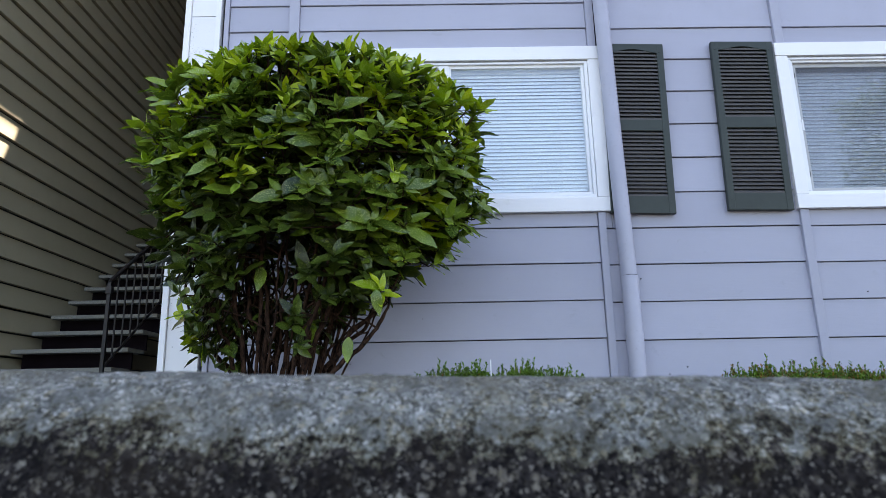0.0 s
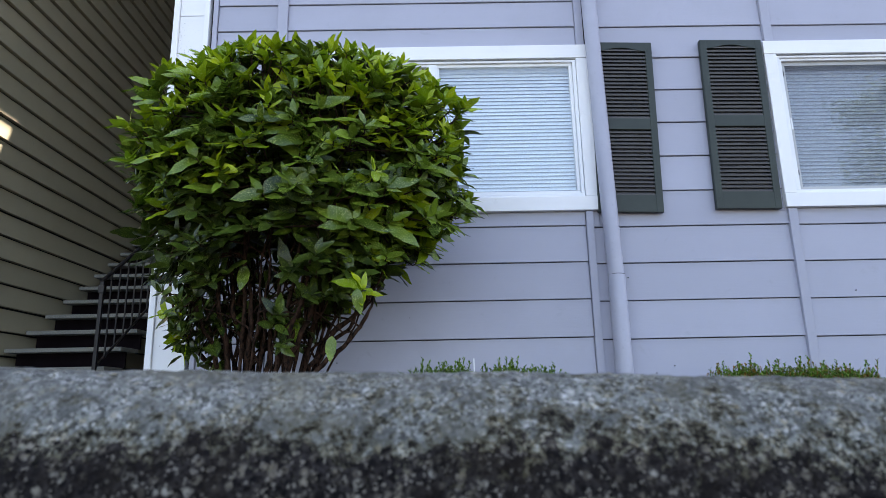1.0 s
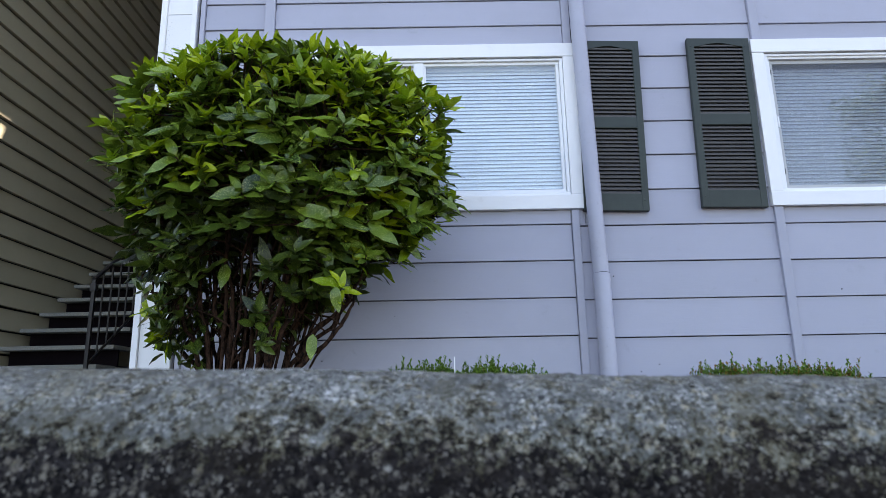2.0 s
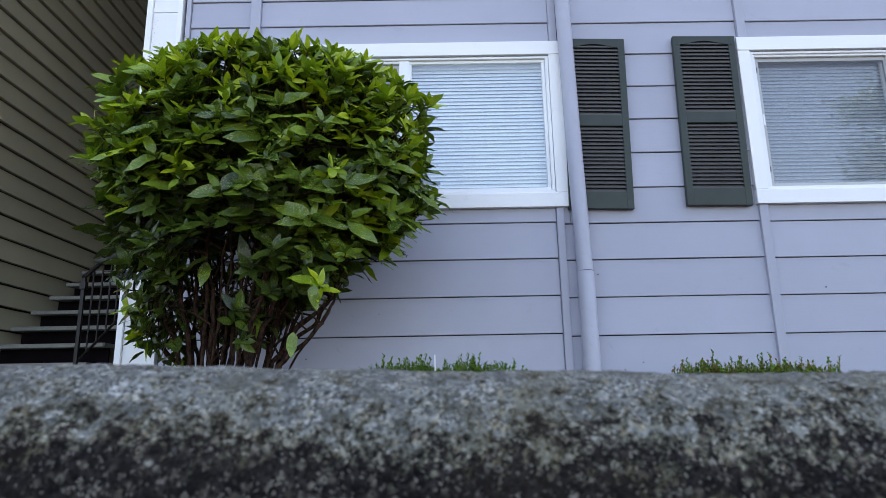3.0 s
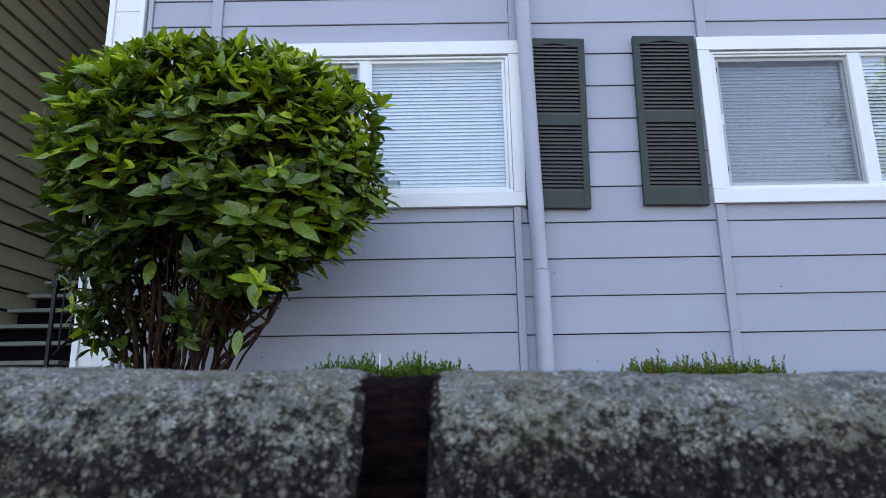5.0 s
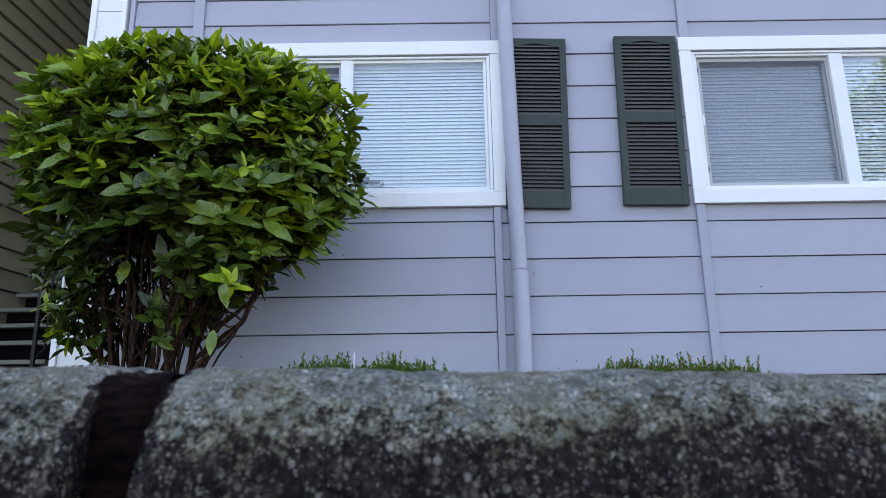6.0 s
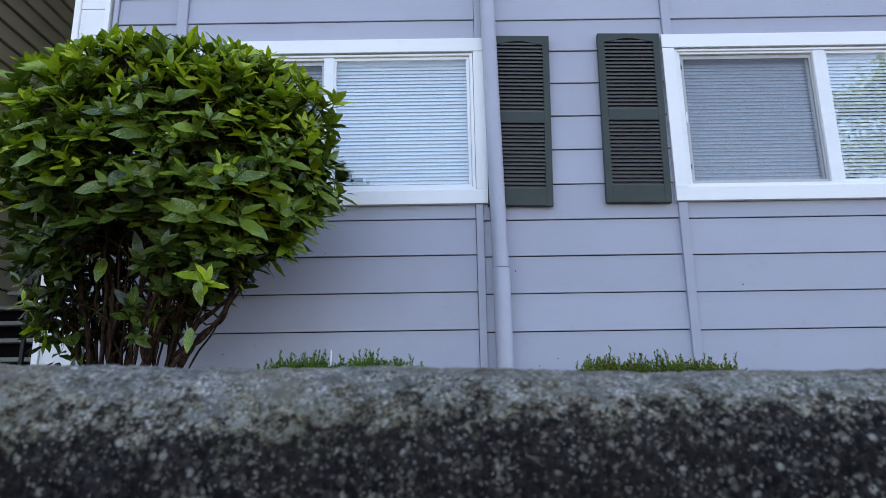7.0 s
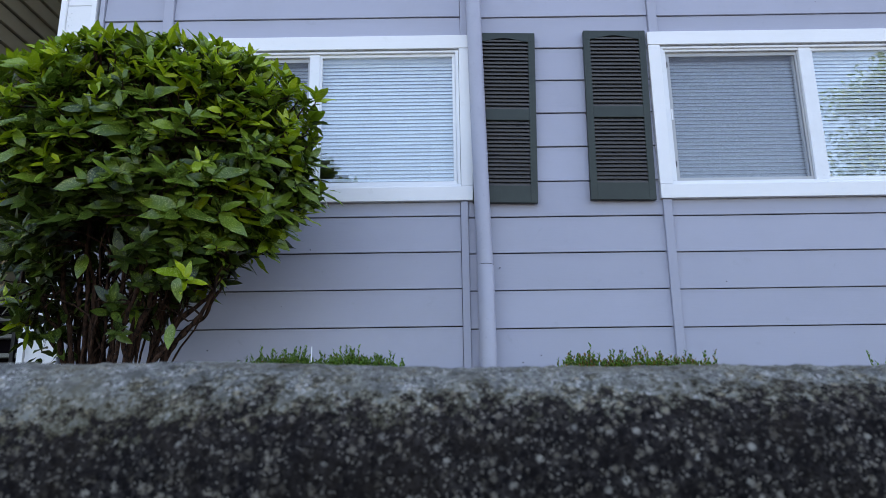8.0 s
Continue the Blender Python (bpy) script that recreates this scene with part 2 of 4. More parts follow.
def cuboid(*a):
    return box(bmesh.new(), *a)


def tube(bm, pts, radii, sides=8, cap=True):
    """A tapered round bar through the points."""
    rings = []
    up = Vector((0.13, 0.31, 0.94))
    for i, p in enumerate(pts):
        d = (Vector(pts[min(i + 1, len(pts) - 1)]) - Vector(pts[max(i - 1, 0)])).normalized()
        a = d.cross(up)
        if a.length < 0.05:
            a = d.cross(Vector((1, 0, 0)))
        a.normalize()
        b = d.cross(a)
        rings.append([bm.verts.new(Vector(p) + radii[i] * (math.cos(w) * a + math.sin(w) * b))
                      for w in (2 * math.pi * j / sides for j in range(sides))])
    for r, s in zip(rings, rings[1:]):
        for j in range(sides):
            f = bm.faces.new((r[j], r[(j + 1) % sides], s[(j + 1) % sides], s[j]))
            f.smooth = True
    if cap:
        for f in (bm.faces.new(rings[0]), bm.faces.new(rings[-1][::-1])):
            for e in f.edges:
                e.smooth = False
    return bm


def part(name, bm, material, parent=None, label="", fix=True):
    me = bpy.data.meshes.new(name)
    if fix:
        bmesh.ops.recalc_face_normals(bm, faces=bm.faces[:])
    if parent:
        w = parent.location if not parent.parent else parent.location + parent.parent.location
        for v in bm.verts:
            v.co -= w
    bm.to_mesh(me)
    bm.free()
    for m in (material if isinstance(material, (list, tuple)) else [material]):
        me.materials.append(m)
    ob = new(name, me)
    if parent:
        ob.parent = parent
    if label:
        ob["label"] = label
    return ob


def thing(name, at, label, category, group="", kind=""):
    ob = new(name)
    ob.empty_display_size = 0.1
    ob.location = at
    return tagged(ob, label, category, group, kind)


def structure(name, bm, material, label="", category=""):
    return tagged(part(name, bm, material), label, category, "", "structure")


# ---- ground and building shell ----
FY = 3.54            # face of the battens and corner board
XC = -1.470          # the facade's corner
XL = -3.55           # stairwell side wall
TOP = 7.4            # eaves, out of view; height set so the building shades the kerb
W1 = (-0.882, 0.860, 1.157, 2.126)
W2 = (1.852, 3.600, 1.154, 2.130)


def terrain(bm, x0, x1, y0, y1, nx, ny, f):
    g = [[bm.verts.new((x, y, f(x, y))) for x in np.linspace(x0, x1, nx)] for y in np.linspace(y0, y1, ny)]
    for a, b in zip(g, g[1:]):
        for j in range(nx - 1):
            bm.faces.new((a[j], a[j + 1], b[j + 1], b[j])).smooth = True
    return bm


structure("ground", terrain(bmesh.new(), -900, 900, -900, 900, 19, 19, lambda x, y: 0.0), M_ASPHALT,
          "grey asphalt ground of the parking area", "ground")


def bed_height(x, y):
    return 0.135 - 0.0245 * x + 0.022 * (y - 0.66) + 0.012 * noise.noise((x * 5, y * 5, 0)) + 0.006 * noise.noise((x * 19, y * 19, 3))


structure("garden_bed", terrain(bmesh.new(), -1.5, 6.0, 0.60, 3.70, 150, 62, bed_height), M_SOIL,
          "dark bark mulch of the narrow garden bed", "ground")
structure("walkway", cuboid(XL - 0.1, -1.5, 0.66, 11.2, 0.0, 0.15), M_SLAB, "grey concrete walkway to the stairs", "pavement")


def wall_with_windows(x0, x1, y0, y1, z0, z1, holes):
    bm = bmesh.new()
    x = x0
    for a, b, c, d in holes:
        box(bm, x, a, y0, y1, z0, z1)
        box(bm, a, b, y0, y1, z0, c)
        box(bm, a, b, y0, y1, d, z1)
        x = b
    box(bm, x, x1, y0, y1, z0, z1)
    return bm


def inner(w):
    return (w[0] + 0.07, w[1] - 0.07, w[2] + 0.075, w[3] - 0.075)


wall_facade = structure("wall_facade", wall_with_windows(XC + 0.01, 9.0, 3.585, 3.70, 0.255, TOP, [inner(W1), inner(W2)]), M_BACKING,
                        "pale grey painted lap siding wall", "wall")
structure("foundation", cuboid(XC + 0.02, 9.0, 3.60, 3.80, 0.0, 0.250), M_FOUND, "low concrete foundation under the siding", "foundation")
wall_passage = structure("wall_passage", cuboid(XC + 0.012, XC + 0.12, 3.705, 11.0, 0.10, TOP), M_PASSAGE_SHADE, "wall along the stair passage, browned to stand for its shade", "wall")
wall_stairs = structure("wall_stairs", cuboid(XL - 0.25, XL - 0.035, 3.2, 11.0, 0.0, TOP), M_BACKING, "shaded olive lap siding wall beside the stairs", "wall")
structure("wall_back", cuboid(XL - 0.25, XC + 0.12, 11.02, 11.2, 0.0, TOP), M_PASSAGE_SHADE, "plain wall closing the stair passage", "wall")
structure("wall_wing", cuboid(-14.0, XL - 0.26, 3.2, 3.4, 0.0, TOP), M_STAIRWALL, "plain wall of the neighbouring wing", "wall")
structure("wall_far_side", cuboid(8.85, 9.0, 3.705, 11.0, 0.0, TOP), M_SIDING, "plain end wall of the building", "wall")


def sun_mask_roof():
    """Unseen flat roof added to block the sun, with one opening above the stairs."""
    bm = bmesh.new()
    z0, z1 = TOP + 0.004, TOP + 0.25
    # Made-up opening, sized for the sun patch on the stair wall and its bounce.
    hx0, hx1, hy0, hy1 = -1.898, -1.55, 5.60, 7.835
    box(bm, -14.0, hx0, 3.40, 11.3, z0, z1)
    box(bm, hx1, 9.3, 3.40, 11.3, z0, z1)
    box(bm, hx0, hx1, 3.40, hy0, z0, z1)
    box(bm, hx0, hx1, hy1, 11.3, z0, z1)
    return bm


structure("roof", sun_mask_roof(), M_ROOF, "unseen flat felt roof, added to block the sun except at one opening", "roof")
room = wall_with_windows(XC + 0.14, 8.8, 5.2, 5.3, 0.26, 2.9, [])
structure("wall_room", room, M_ROOM, "plain wall of the dim rooms behind the blinds", "wall")
structure("ceiling_room", cuboid(XC + 0.14, 8.8, 3.71, 5.19, 2.6, 2.7), M_ROOM, "plain room ceiling", "ceiling")
structure("floor_room", cuboid(XC + 0.14, 8.8, 3.71, 5.19, 0.26, 0.36), M_ROOM, "plain room floor", "floor")
structure("partition", cuboid(1.30, 1.40, 3.71, 5.19, 0.37, 2.59), M_ROOM, "plain wall between the rooms", "wall")


# ---- siding ----
def lap_board(u0, u1, za, zb, lo, hi, side=False, seed=0):
    """One tapered lap board; its lower edge stands proud. side: the board runs along y on the stairwell wall."""
    bm = bmesh.new()
    rng = random.Random(seed)
    n = max(2, int((u1 - u0) / 0.25))
    proud, thin, gap = (0.036, 0.010, 0.014) if side else (0.0165, 0.008, 0.0025)
    lo, hi = max(lo, za + gap * rng.uniform(0.75, 1.15)), min(hi, zb - 0.002)
    sag = [rng.uniform(-0.0012, 0.0012) for _ in range(n + 1)]
    rows = []
    for i in range(n + 1):
        u = u0 + (u1 - u0) * i / n

        def depth(z):
            return thin + (proud - thin) * (1 - (z - za) / (zb - za)) + sag[i]
        prof = [(0.0, lo), (depth(lo) - 0.002, lo), (depth(lo), lo + 0.002), (depth((lo + hi) / 2), (lo + hi) / 2), (depth(hi), hi), (0.0, hi)]
        rows.append([bm.verts.new((XL - 0.032 + d, u, z) if side else (u, 3.572 - d, z)) for d, z in prof])
    for a, b in zip(rows, rows[1:]):
        for j in range(len(a)):
            bm.faces.new((a[j], a[(j + 1) % 6], b[(j + 1) % 6], b[j]))
    bm.faces.new(rows[0])
    bm.faces.new(rows[-1][::-1])
    return bm


COURSES = [0.255] + [0.477 + 0.1968 * k for k in range(13)]
LEFT_COURSES = [0.262] + [0.492 + 0.1957 * k for k in range(9)] + [2.256, 2.420, 2.620, 2.830]
FARCOURSES = [z - 0.004 for z in COURSES]
PANELS = [  # x from, x to, z from, z to, courses
    (-1.224, -0.887, 0.255, 2.80, LEFT_COURSES), (-0.880, 0.785, 0.255, W1[2] - 0.002, LEFT_COURSES),
    (0.828, 1.869, 0.255, COURSES[4], COURSES), (0.828, 0.860, COURSES[4], W1[2] - 0.002, COURSES), (0.862, 1.869, COURSES[4], 2.80, COURSES),
    (-0.826, 0.802, W1[3] + 0.002, 2.80, LEFT_COURSES),
    (1.911, 3.578, 0.255, W2[2] - 0.002, FARCOURSES), (1.922, 3.578, W2[3] + 0.002, 2.80, FARCOURSES),
    (3.625, 5.2, 0.255, 2.80, FARCOURSES),
]
seed = 0
for x0, x1, zl, zh, courses in PANELS:
    for za, zb in zip(courses, courses[1:]):
        if min(zb, zh) - max(za, zl) > 0.015:
            seed += 1
            part("siding_board", lap_board(x0, x1, za, zb, max(za, zl), min(zb, zh), seed=seed), M_SIDING, wall_facade)
rest = bmesh.new()
for k in range(23):
    box(rest, XC + 0.25, 9.0, 3.556, 3.578, 2.806 + 0.1985 * k, 3.000 + 0.1985 * k)
for k in range(13):
    box(rest, 5.204, 9.0, 3.556, 3.578, 0.258 + 0.1985 * k, 0.452 + 0.1985 * k)
tagged(part("upper_siding", rest, M_SIDING, wall_facade), kind="stuff")
for k in range(-10, 27):
    za = 2.163 + 0.1935 * k
    part("siding_board", lap_board(3.2, 11.0, za, za + 0.1935, za, za + 0.1935, True, 400 + k), M_STAIRWALL, wall_stairs)

# battens over the panel joints
for x0, x1, z0, z1 in ((0.787, 0.826, 0.256, W1[2] - 0.003), (1.862, 1.909, 0.256, W2[2] - 0.003), (3.580, 3.623, 0.256, W2[2] - 0.003),
                       (-0.885, -0.828, W1[3] + 0.003, TOP), (0.804, 0.847, W1[3] + 0.003, TOP), (1.871, 1.920, W2[3] + 0.003, TOP),
                       (3.580, 3.623, W2[3] + 0.003, TOP)):
    part("batten", cuboid(x0, x1, FY, 3.584, z0, z1, 0.003), M_SIDING, wall_facade)

# nail heads left bare of paint
for x, z in ((-0.008, 0.904), (0.985, 0.794), (1.180, 0.340), (-0.516, 0.387), (2.158, 0.706), (1.086, 0.306)):
    part("nail_head", tube(bmesh.new(), [(x, 3.5535, z), (x, 3.570, z)], [0.0032, 0.0030], 8), M_RUBBER, wall_facade, "small dark nail head")

# corner trim: broad board between two narrow strips
corner = structure("corner_trim", cuboid(-1.439, -1.302, 3.548, 3.584, 0.15, 2.352, 0.002), M_CORNER, "white painted corner board with narrow edge strips", "trim")
part("board", cuboid(-1.439, -1.302, 3.548, 3.584, 2.356, TOP, 0.002), M_CORNER, corner)
part("edge_strip", cuboid(-1.472, -1.441, 3.534, 3.704, 0.15, TOP, 0.002), M_TRIM, corner)
part("edge_strip", cuboid(-1.300, -1.272, 3.538, 3.584, 0.15, TOP, 0.002), M_TRIM, corner)
part("corner_batten", cuboid(-1.253, -1.228, 3.546, 3.584, 0.256, TOP, 0.002), M_SIDING, corner)


# ---- windows ----
def window(name, w, mull, screen_left, label):
    x0, x1, z0, z1 = w
    ob = structure(name, cuboid(x0, x1, 3.530, 3.584, z1 - 0.080, z1, 0.003), M_TRIM, label, "window")
    part("sill_trim", cuboid(x0, x1, 3.528, 3.584, z0, z0 + 0.078, 0.003), M_TRIM, ob)
    part("side_trim", cuboid(x0 + 0.001, x0 + 0.068, 3.532, 3.584, z0 + 0.080, z1 - 0.082, 0.003), M_TRIM, ob)
    part("side_trim", cuboid(x1 - 0.068, x1 - 0.001, 3.532, 3.584, z0 + 0.080, z1 - 0.082, 0.003), M_TRIM, ob)
    m0, m1 = mull
    a, b, c, d = x0 + 0.070, x1 - 0.070, z0 + 0.080, z1 - 0.082
    fr = bmesh.new()
    for q in ((a, b, 3.542, 3.66, d - 0.018, d - 0.006), (a, b, 3.542, 3.66, c, c + 0.018),
              (a, a + 0.018, 3.542, 3.66, c + 0.0185, d - 0.0185), (b - 0.018, b, 3.542, 3.66, c + 0.0185, d - 0.0185),
              (a + 0.0185, a + 0.031, 3.552, 3.582, c + 0.0185, d - 0.0185), (a + 0.0315, m0, 3.552, 3.582, d - 0.032, d - 0.0185)):
        box(fr, *q, 0.002)
    part("window_frame", fr, M_VINYL, ob)
    panes = []
    for s0, s1, y0 in ((a + 0.019, m0 + 0.004, 3.588), (m1 - 0.004, b - 0.019, 3.556)):
        sash = bmesh.new()
        e = 0.017
        for q in ((s0, s1, y0, y0 + 0.028, d - 0.019 - e, d - 0.019), (s0, s1, y0, y0 + 0.028, c + 0.019, c + 0.019 + e),
                  (s0, s0 + e, y0, y0 + 0.028, c + 0.0195 + e, d - 0.0195 - e), (s1 - e, s1, y0, y0 + 0.028, c + 0.0195 + e, d - 0.0195 - e)):
            box(sash, *q, 0.002)
        sob = part("sash", sash, M_VINYL, ob)
        pane = part("pane", cuboid(s0 + e, s1 - e, y0 + 0.012, y0 + 0.016, c + 0.019 + e, d - 0.019 - e), M_GLASS, sob)
        pane.visible_shadow = False
        panes.append((s0 + e, s1 - e, c + 0.019 + e, d - 0.019 - e))
    part("mullion", cuboid(m0, m1, 3.548, 3.584, c + 0.019, d - 0.019, 0.003), M_VINYL, ob)
    # insect screen over the sliding sash
    s0, s1, s2, s3 = a + 0.032, m0 - 0.002, c + 0.020, d - 0.033
    fr = bmesh.new()
    for q in ((s0, s1, 3.568, 3.580, s3 - 0.022, s3), (s0, s1, 3.568, 3.580, s2, s2 + 0.022),
              (s0, s0 + 0.022, 3.568, 3.580, s2 + 0.0213, s3 - 0.0213), (s1 - 0.012, s1, 3.568, 3.580, s2 + 0.0213, s3 - 0.0213)):
        box(fr, *q, 0.002)
    sf = part("screen_frame", fr, M_SCREENFRAME, ob, "grey aluminium insect screen frame")
    part("screen", cuboid(s0 + 0.020, s1 - 0.010, 3.573, 3.574, s2 + 0.020, s3 - 0.020), M_SCREEN, sf)
    for z in (s2 + 0.10, s3 - 0.075):
        part("clip", cuboid(s0 - 0.001, s0 + 0.008, 3.558, 3.568, z - 0.014, z + 0.014, 0.001), M_RUBBER, sf, "small black screen clip")
    part("latch", cuboid(s0 + 0.001, s0 + 0.010, 3.552, 3.568, (s2 + s3) / 2 - 0.03, (s2 + s3) / 2 + 0.035, 0.002), M_VINYL, sf)
    return panes


def blind(pane, y, label, broken=False):
    """A lowered mini blind: head rail, tilted slats, two ladder cords and a bottom rail."""
    x0, x1, z0, z1 = pane[0] - 0.02, pane[1] + 0.02, pane[2] - 0.015, pane[3] + 0.02
    ob = thing("mini_blind", ((x0 + x1) / 2, y, z0), label, "window blind", "blinds behind the windows")
    part("head_rail", cuboid(x0, x1, y - 0.013, y + 0.013, z1 - 0.028, z1, 0.002), M_BLIND, ob)
    part("bottom_rail", cuboid(x0, x1, y - 0.012, y + 0.012, z0, z0 + 0.012, 0.003), M_BLIND, ob)
    n = int((z1 - 0.03 - z0 - 0.02) / 0.0213)
    rng = random.Random(int(x0 * 100))

    def slat(a):
        bm = bmesh.new()
        prof = []
        for side in (1, -1):
            for i in range(5):
                q = (i / 4 - 0.5) * side
                bow = 0.0020 * (1 - 4 * q * q) + (0.0 if side < 0 else 0.0007)
                prof.append((0.0056 * q * 2 - bow, 0.0110 * q * 2 - bow * 0.35))
        n = len(prof)
        ends = [[bm.verts.new((x, y + dy, z0 + dz)) for dy, dz in prof] for x in (a, x1)]
        for i in range(n):
            bm.faces.new((ends[0][i], ends[0][(i + 1) % n], ends[1][(i + 1) % n], ends[1][i]))
        bm.faces.new(ends[0])
        bm.faces.new(ends[1][::-1])
        return bm
    base = part("slat", slat(x0), M_BLIND, ob)
    base.location.z = z1 - 0.042 - z0
    for i in range(1, n):
        if broken and n - 6 <= i < n - 1:
            s = part("slat", slat(x0 + (0.065, 0.05, 0.09, 0.11, 0.17)[i - n + 6]), M_BLIND, ob, "bent and broken slat")
        else:
            s = new("slat", base.data)
            s.parent = ob
        s.location.z = z1 - 0.042 - 0.0213 * i - z0
        s.rotation_euler = (radians(rng.uniform(-0.5, 0.5)), radians(rng.uniform(-0.03, 0.03)), 0)
    for f in (0.38, 0.80):
        x = x0 + (x1 - x0) * f
        part("ladder_cord", tube(bmesh.new(), [(x, y - 0.014, z0 + 0.01), (x, y - 0.014, z1 - 0.02)], [0.0011, 0.0011], 5), M_CORD, ob)
    return ob


panes1 = window("window_1", W1, (-0.042, 0.014), True, "white sliding window with painted wooden trim")
panes2 = window("window_2", W2, (2.699, 2.766), True, "white sliding window with grey insect screen")
blind(panes1[0], 3.645, "white lowered mini blind behind a screened pane")
blind(panes1[1], 3.615, "white lowered mini blind with a few broken slats", True)
blind(panes2[0], 3.645, "white lowered mini blind behind a grey insect screen")
blind(panes2[1], 3.615, "white lowered mini blind behind reflecting glass")


# ---- shutters ----
def shutter(x0, x1, z0, z1):
    w = x1 - x0
    ob = thing("window_shutter", ((x0 + x1) / 2, 3.545, z0), "dark green louvred vinyl shutter with arched top rail", "shutter", "shutters beside the windows")
    yf, yb, st = 3.522, 3.551, 0.038
    zu0, zu1, zl0, zl1 = z0 + 0.532, z0 + 0.938, z0 + 0.094, z0 + 0.468
    part("stile", cuboid(x0, x0 + st, yf, yb, z0, z1, 0.004), M_SHUTTER, ob)
    part("stile", cuboid(x1 - st, x1, yf, yb, z0, z1, 0.004), M_SHUTTER, ob)
    part("bottom_rail", cuboid(x0 + st - 0.001, x1 - st + 0.001, yf + 0.001, yb, z0 + 0.001, zl0, 0.003), M_SHUTTER, ob)
    part("middle_rail", cuboid(x0 + st - 0.001, x1 - st + 0.001, yf + 0.001, yb, zl1, zu0, 0.003), M_SHUTTER, ob)
    bm = bmesh.new()          # top rail, its lower edge a shallow cathedral arch
    lowr, upr = [], []
    for i in range(25):
        s = i / 24
        x = x0 + st - 0.001 + (w - 2 * st + 0.002) * s
        zz = zu1 + 0.022 * (0.5 - 0.5 * math.cos(2 * math.pi * s)) ** 0.8
        lowr.append((x, zz))
        upr.append((x, z1 - 0.001))
    front = [[bm.verts.new((x, yf + 0.001, z)) for x, z in r] for r in (lowr, upr)]
    back = [[bm.verts.new((x, yb, z)) for x, z in r] for r in (lowr, upr)]
    for i in range(24):
        bm.faces.new((front[0][i], front[0][i + 1], front[1][i + 1], front[1][i]))
        bm.faces.new((back[0][i], back[1][i], back[1][i + 1], back[0][i + 1]))
        bm.faces.new((front[0][i], back[0][i], back[0][i + 1], front[0][i + 1]))
        bm.faces.new((front[1][i], front[1][i + 1], back[1][i + 1], back[1][i]))
    part("top_rail", bm, M_SHUTTER, ob)
    # Black sheet added to stand for the shade between louvres.
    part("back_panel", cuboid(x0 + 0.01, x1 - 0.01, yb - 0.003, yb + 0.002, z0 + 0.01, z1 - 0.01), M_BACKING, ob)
    for a, b, n in ((zu0, zu1 + 0.024, 19), (zl0, zl1, 17)):
        pitch = (b - a) / n
        for i in range(n):
            zc = a + pitch * (i + 0.5)
            lv = bmesh.new()
            vs = []
            for x in (x0 + st - 0.002, x1 - st + 0.002):
                vs.append([lv.verts.new((x, y, zc + dz)) for y, dz in
                           ((yf + 0.005, -pitch * 0.46), (yf + 0.0035, -pitch * 0.12), (yb - 0.008, pitch * 0.60), (yb - 0.006, pitch * 0.40))])
            p, q = vs
            for j in range(4):
                lv.faces.new((p[j], p[(j + 1) % 4], q[(j + 1) % 4], q[j]))
            lv.faces.new(p)
            lv.faces.new(q[::-1])
            part("louvre", lv, M_LOUVRE, ob)
    for x in (x0 + 0.022, x1 - 0.022):
        for z in (z0 + 0.06, z1 - 0.05):
            part("screw_cap", tube(bmesh.new(), [(x, yf - 0.0015, z), (x, yf + 0.002, z)], [0.005, 0.006], 10), M_SHUTTER, ob)
    return ob


shutter(0.850, 1.196, 1.138, 2.131).rotation_euler.y = radians(1.4)
shutter(1.477, 1.824, 1.146, 2.136).rotation_euler.y = radians(0.9)


# ---- downpipe ----
def downpipe():
    ob = thing("downpipe", (0.905, 3.487, 0.0), "pale grey painted round plastic downpipe", "drain pipe")
    part("pipe", tube(bmesh.new(), [(0.9035, 3.487, 0.78), (0.8885, 3.487, 1.59), (0.878, 3.487, 2.30), (0.870, 3.487, 3.0), (0.870, 3.487, TOP)], [0.0410] * 5, 36), M_PIPE, ob)
    part("lower_pipe", tube(bmesh.new(), [(0.906, 3.487, 0.06), (0.905, 3.487, 0.792), (0.905, 3.487, 0.796)], [0.0432, 0.0432, 0.0425], 36), M_PIPE, ob)
    part("seal_ring", tube(bmesh.new(), [(0.905, 3.487, 0.7965), (0.905, 3.487, 0.7995)], [0.0428, 0.0416], 36), M_RUBBER, ob, "thin dark joint line")
    part("wall_strap", cuboid(0.824, 0.924, 3.528, 3.570, 2.62, 2.65, 0.002), M_PIPE, ob)


downpipe()


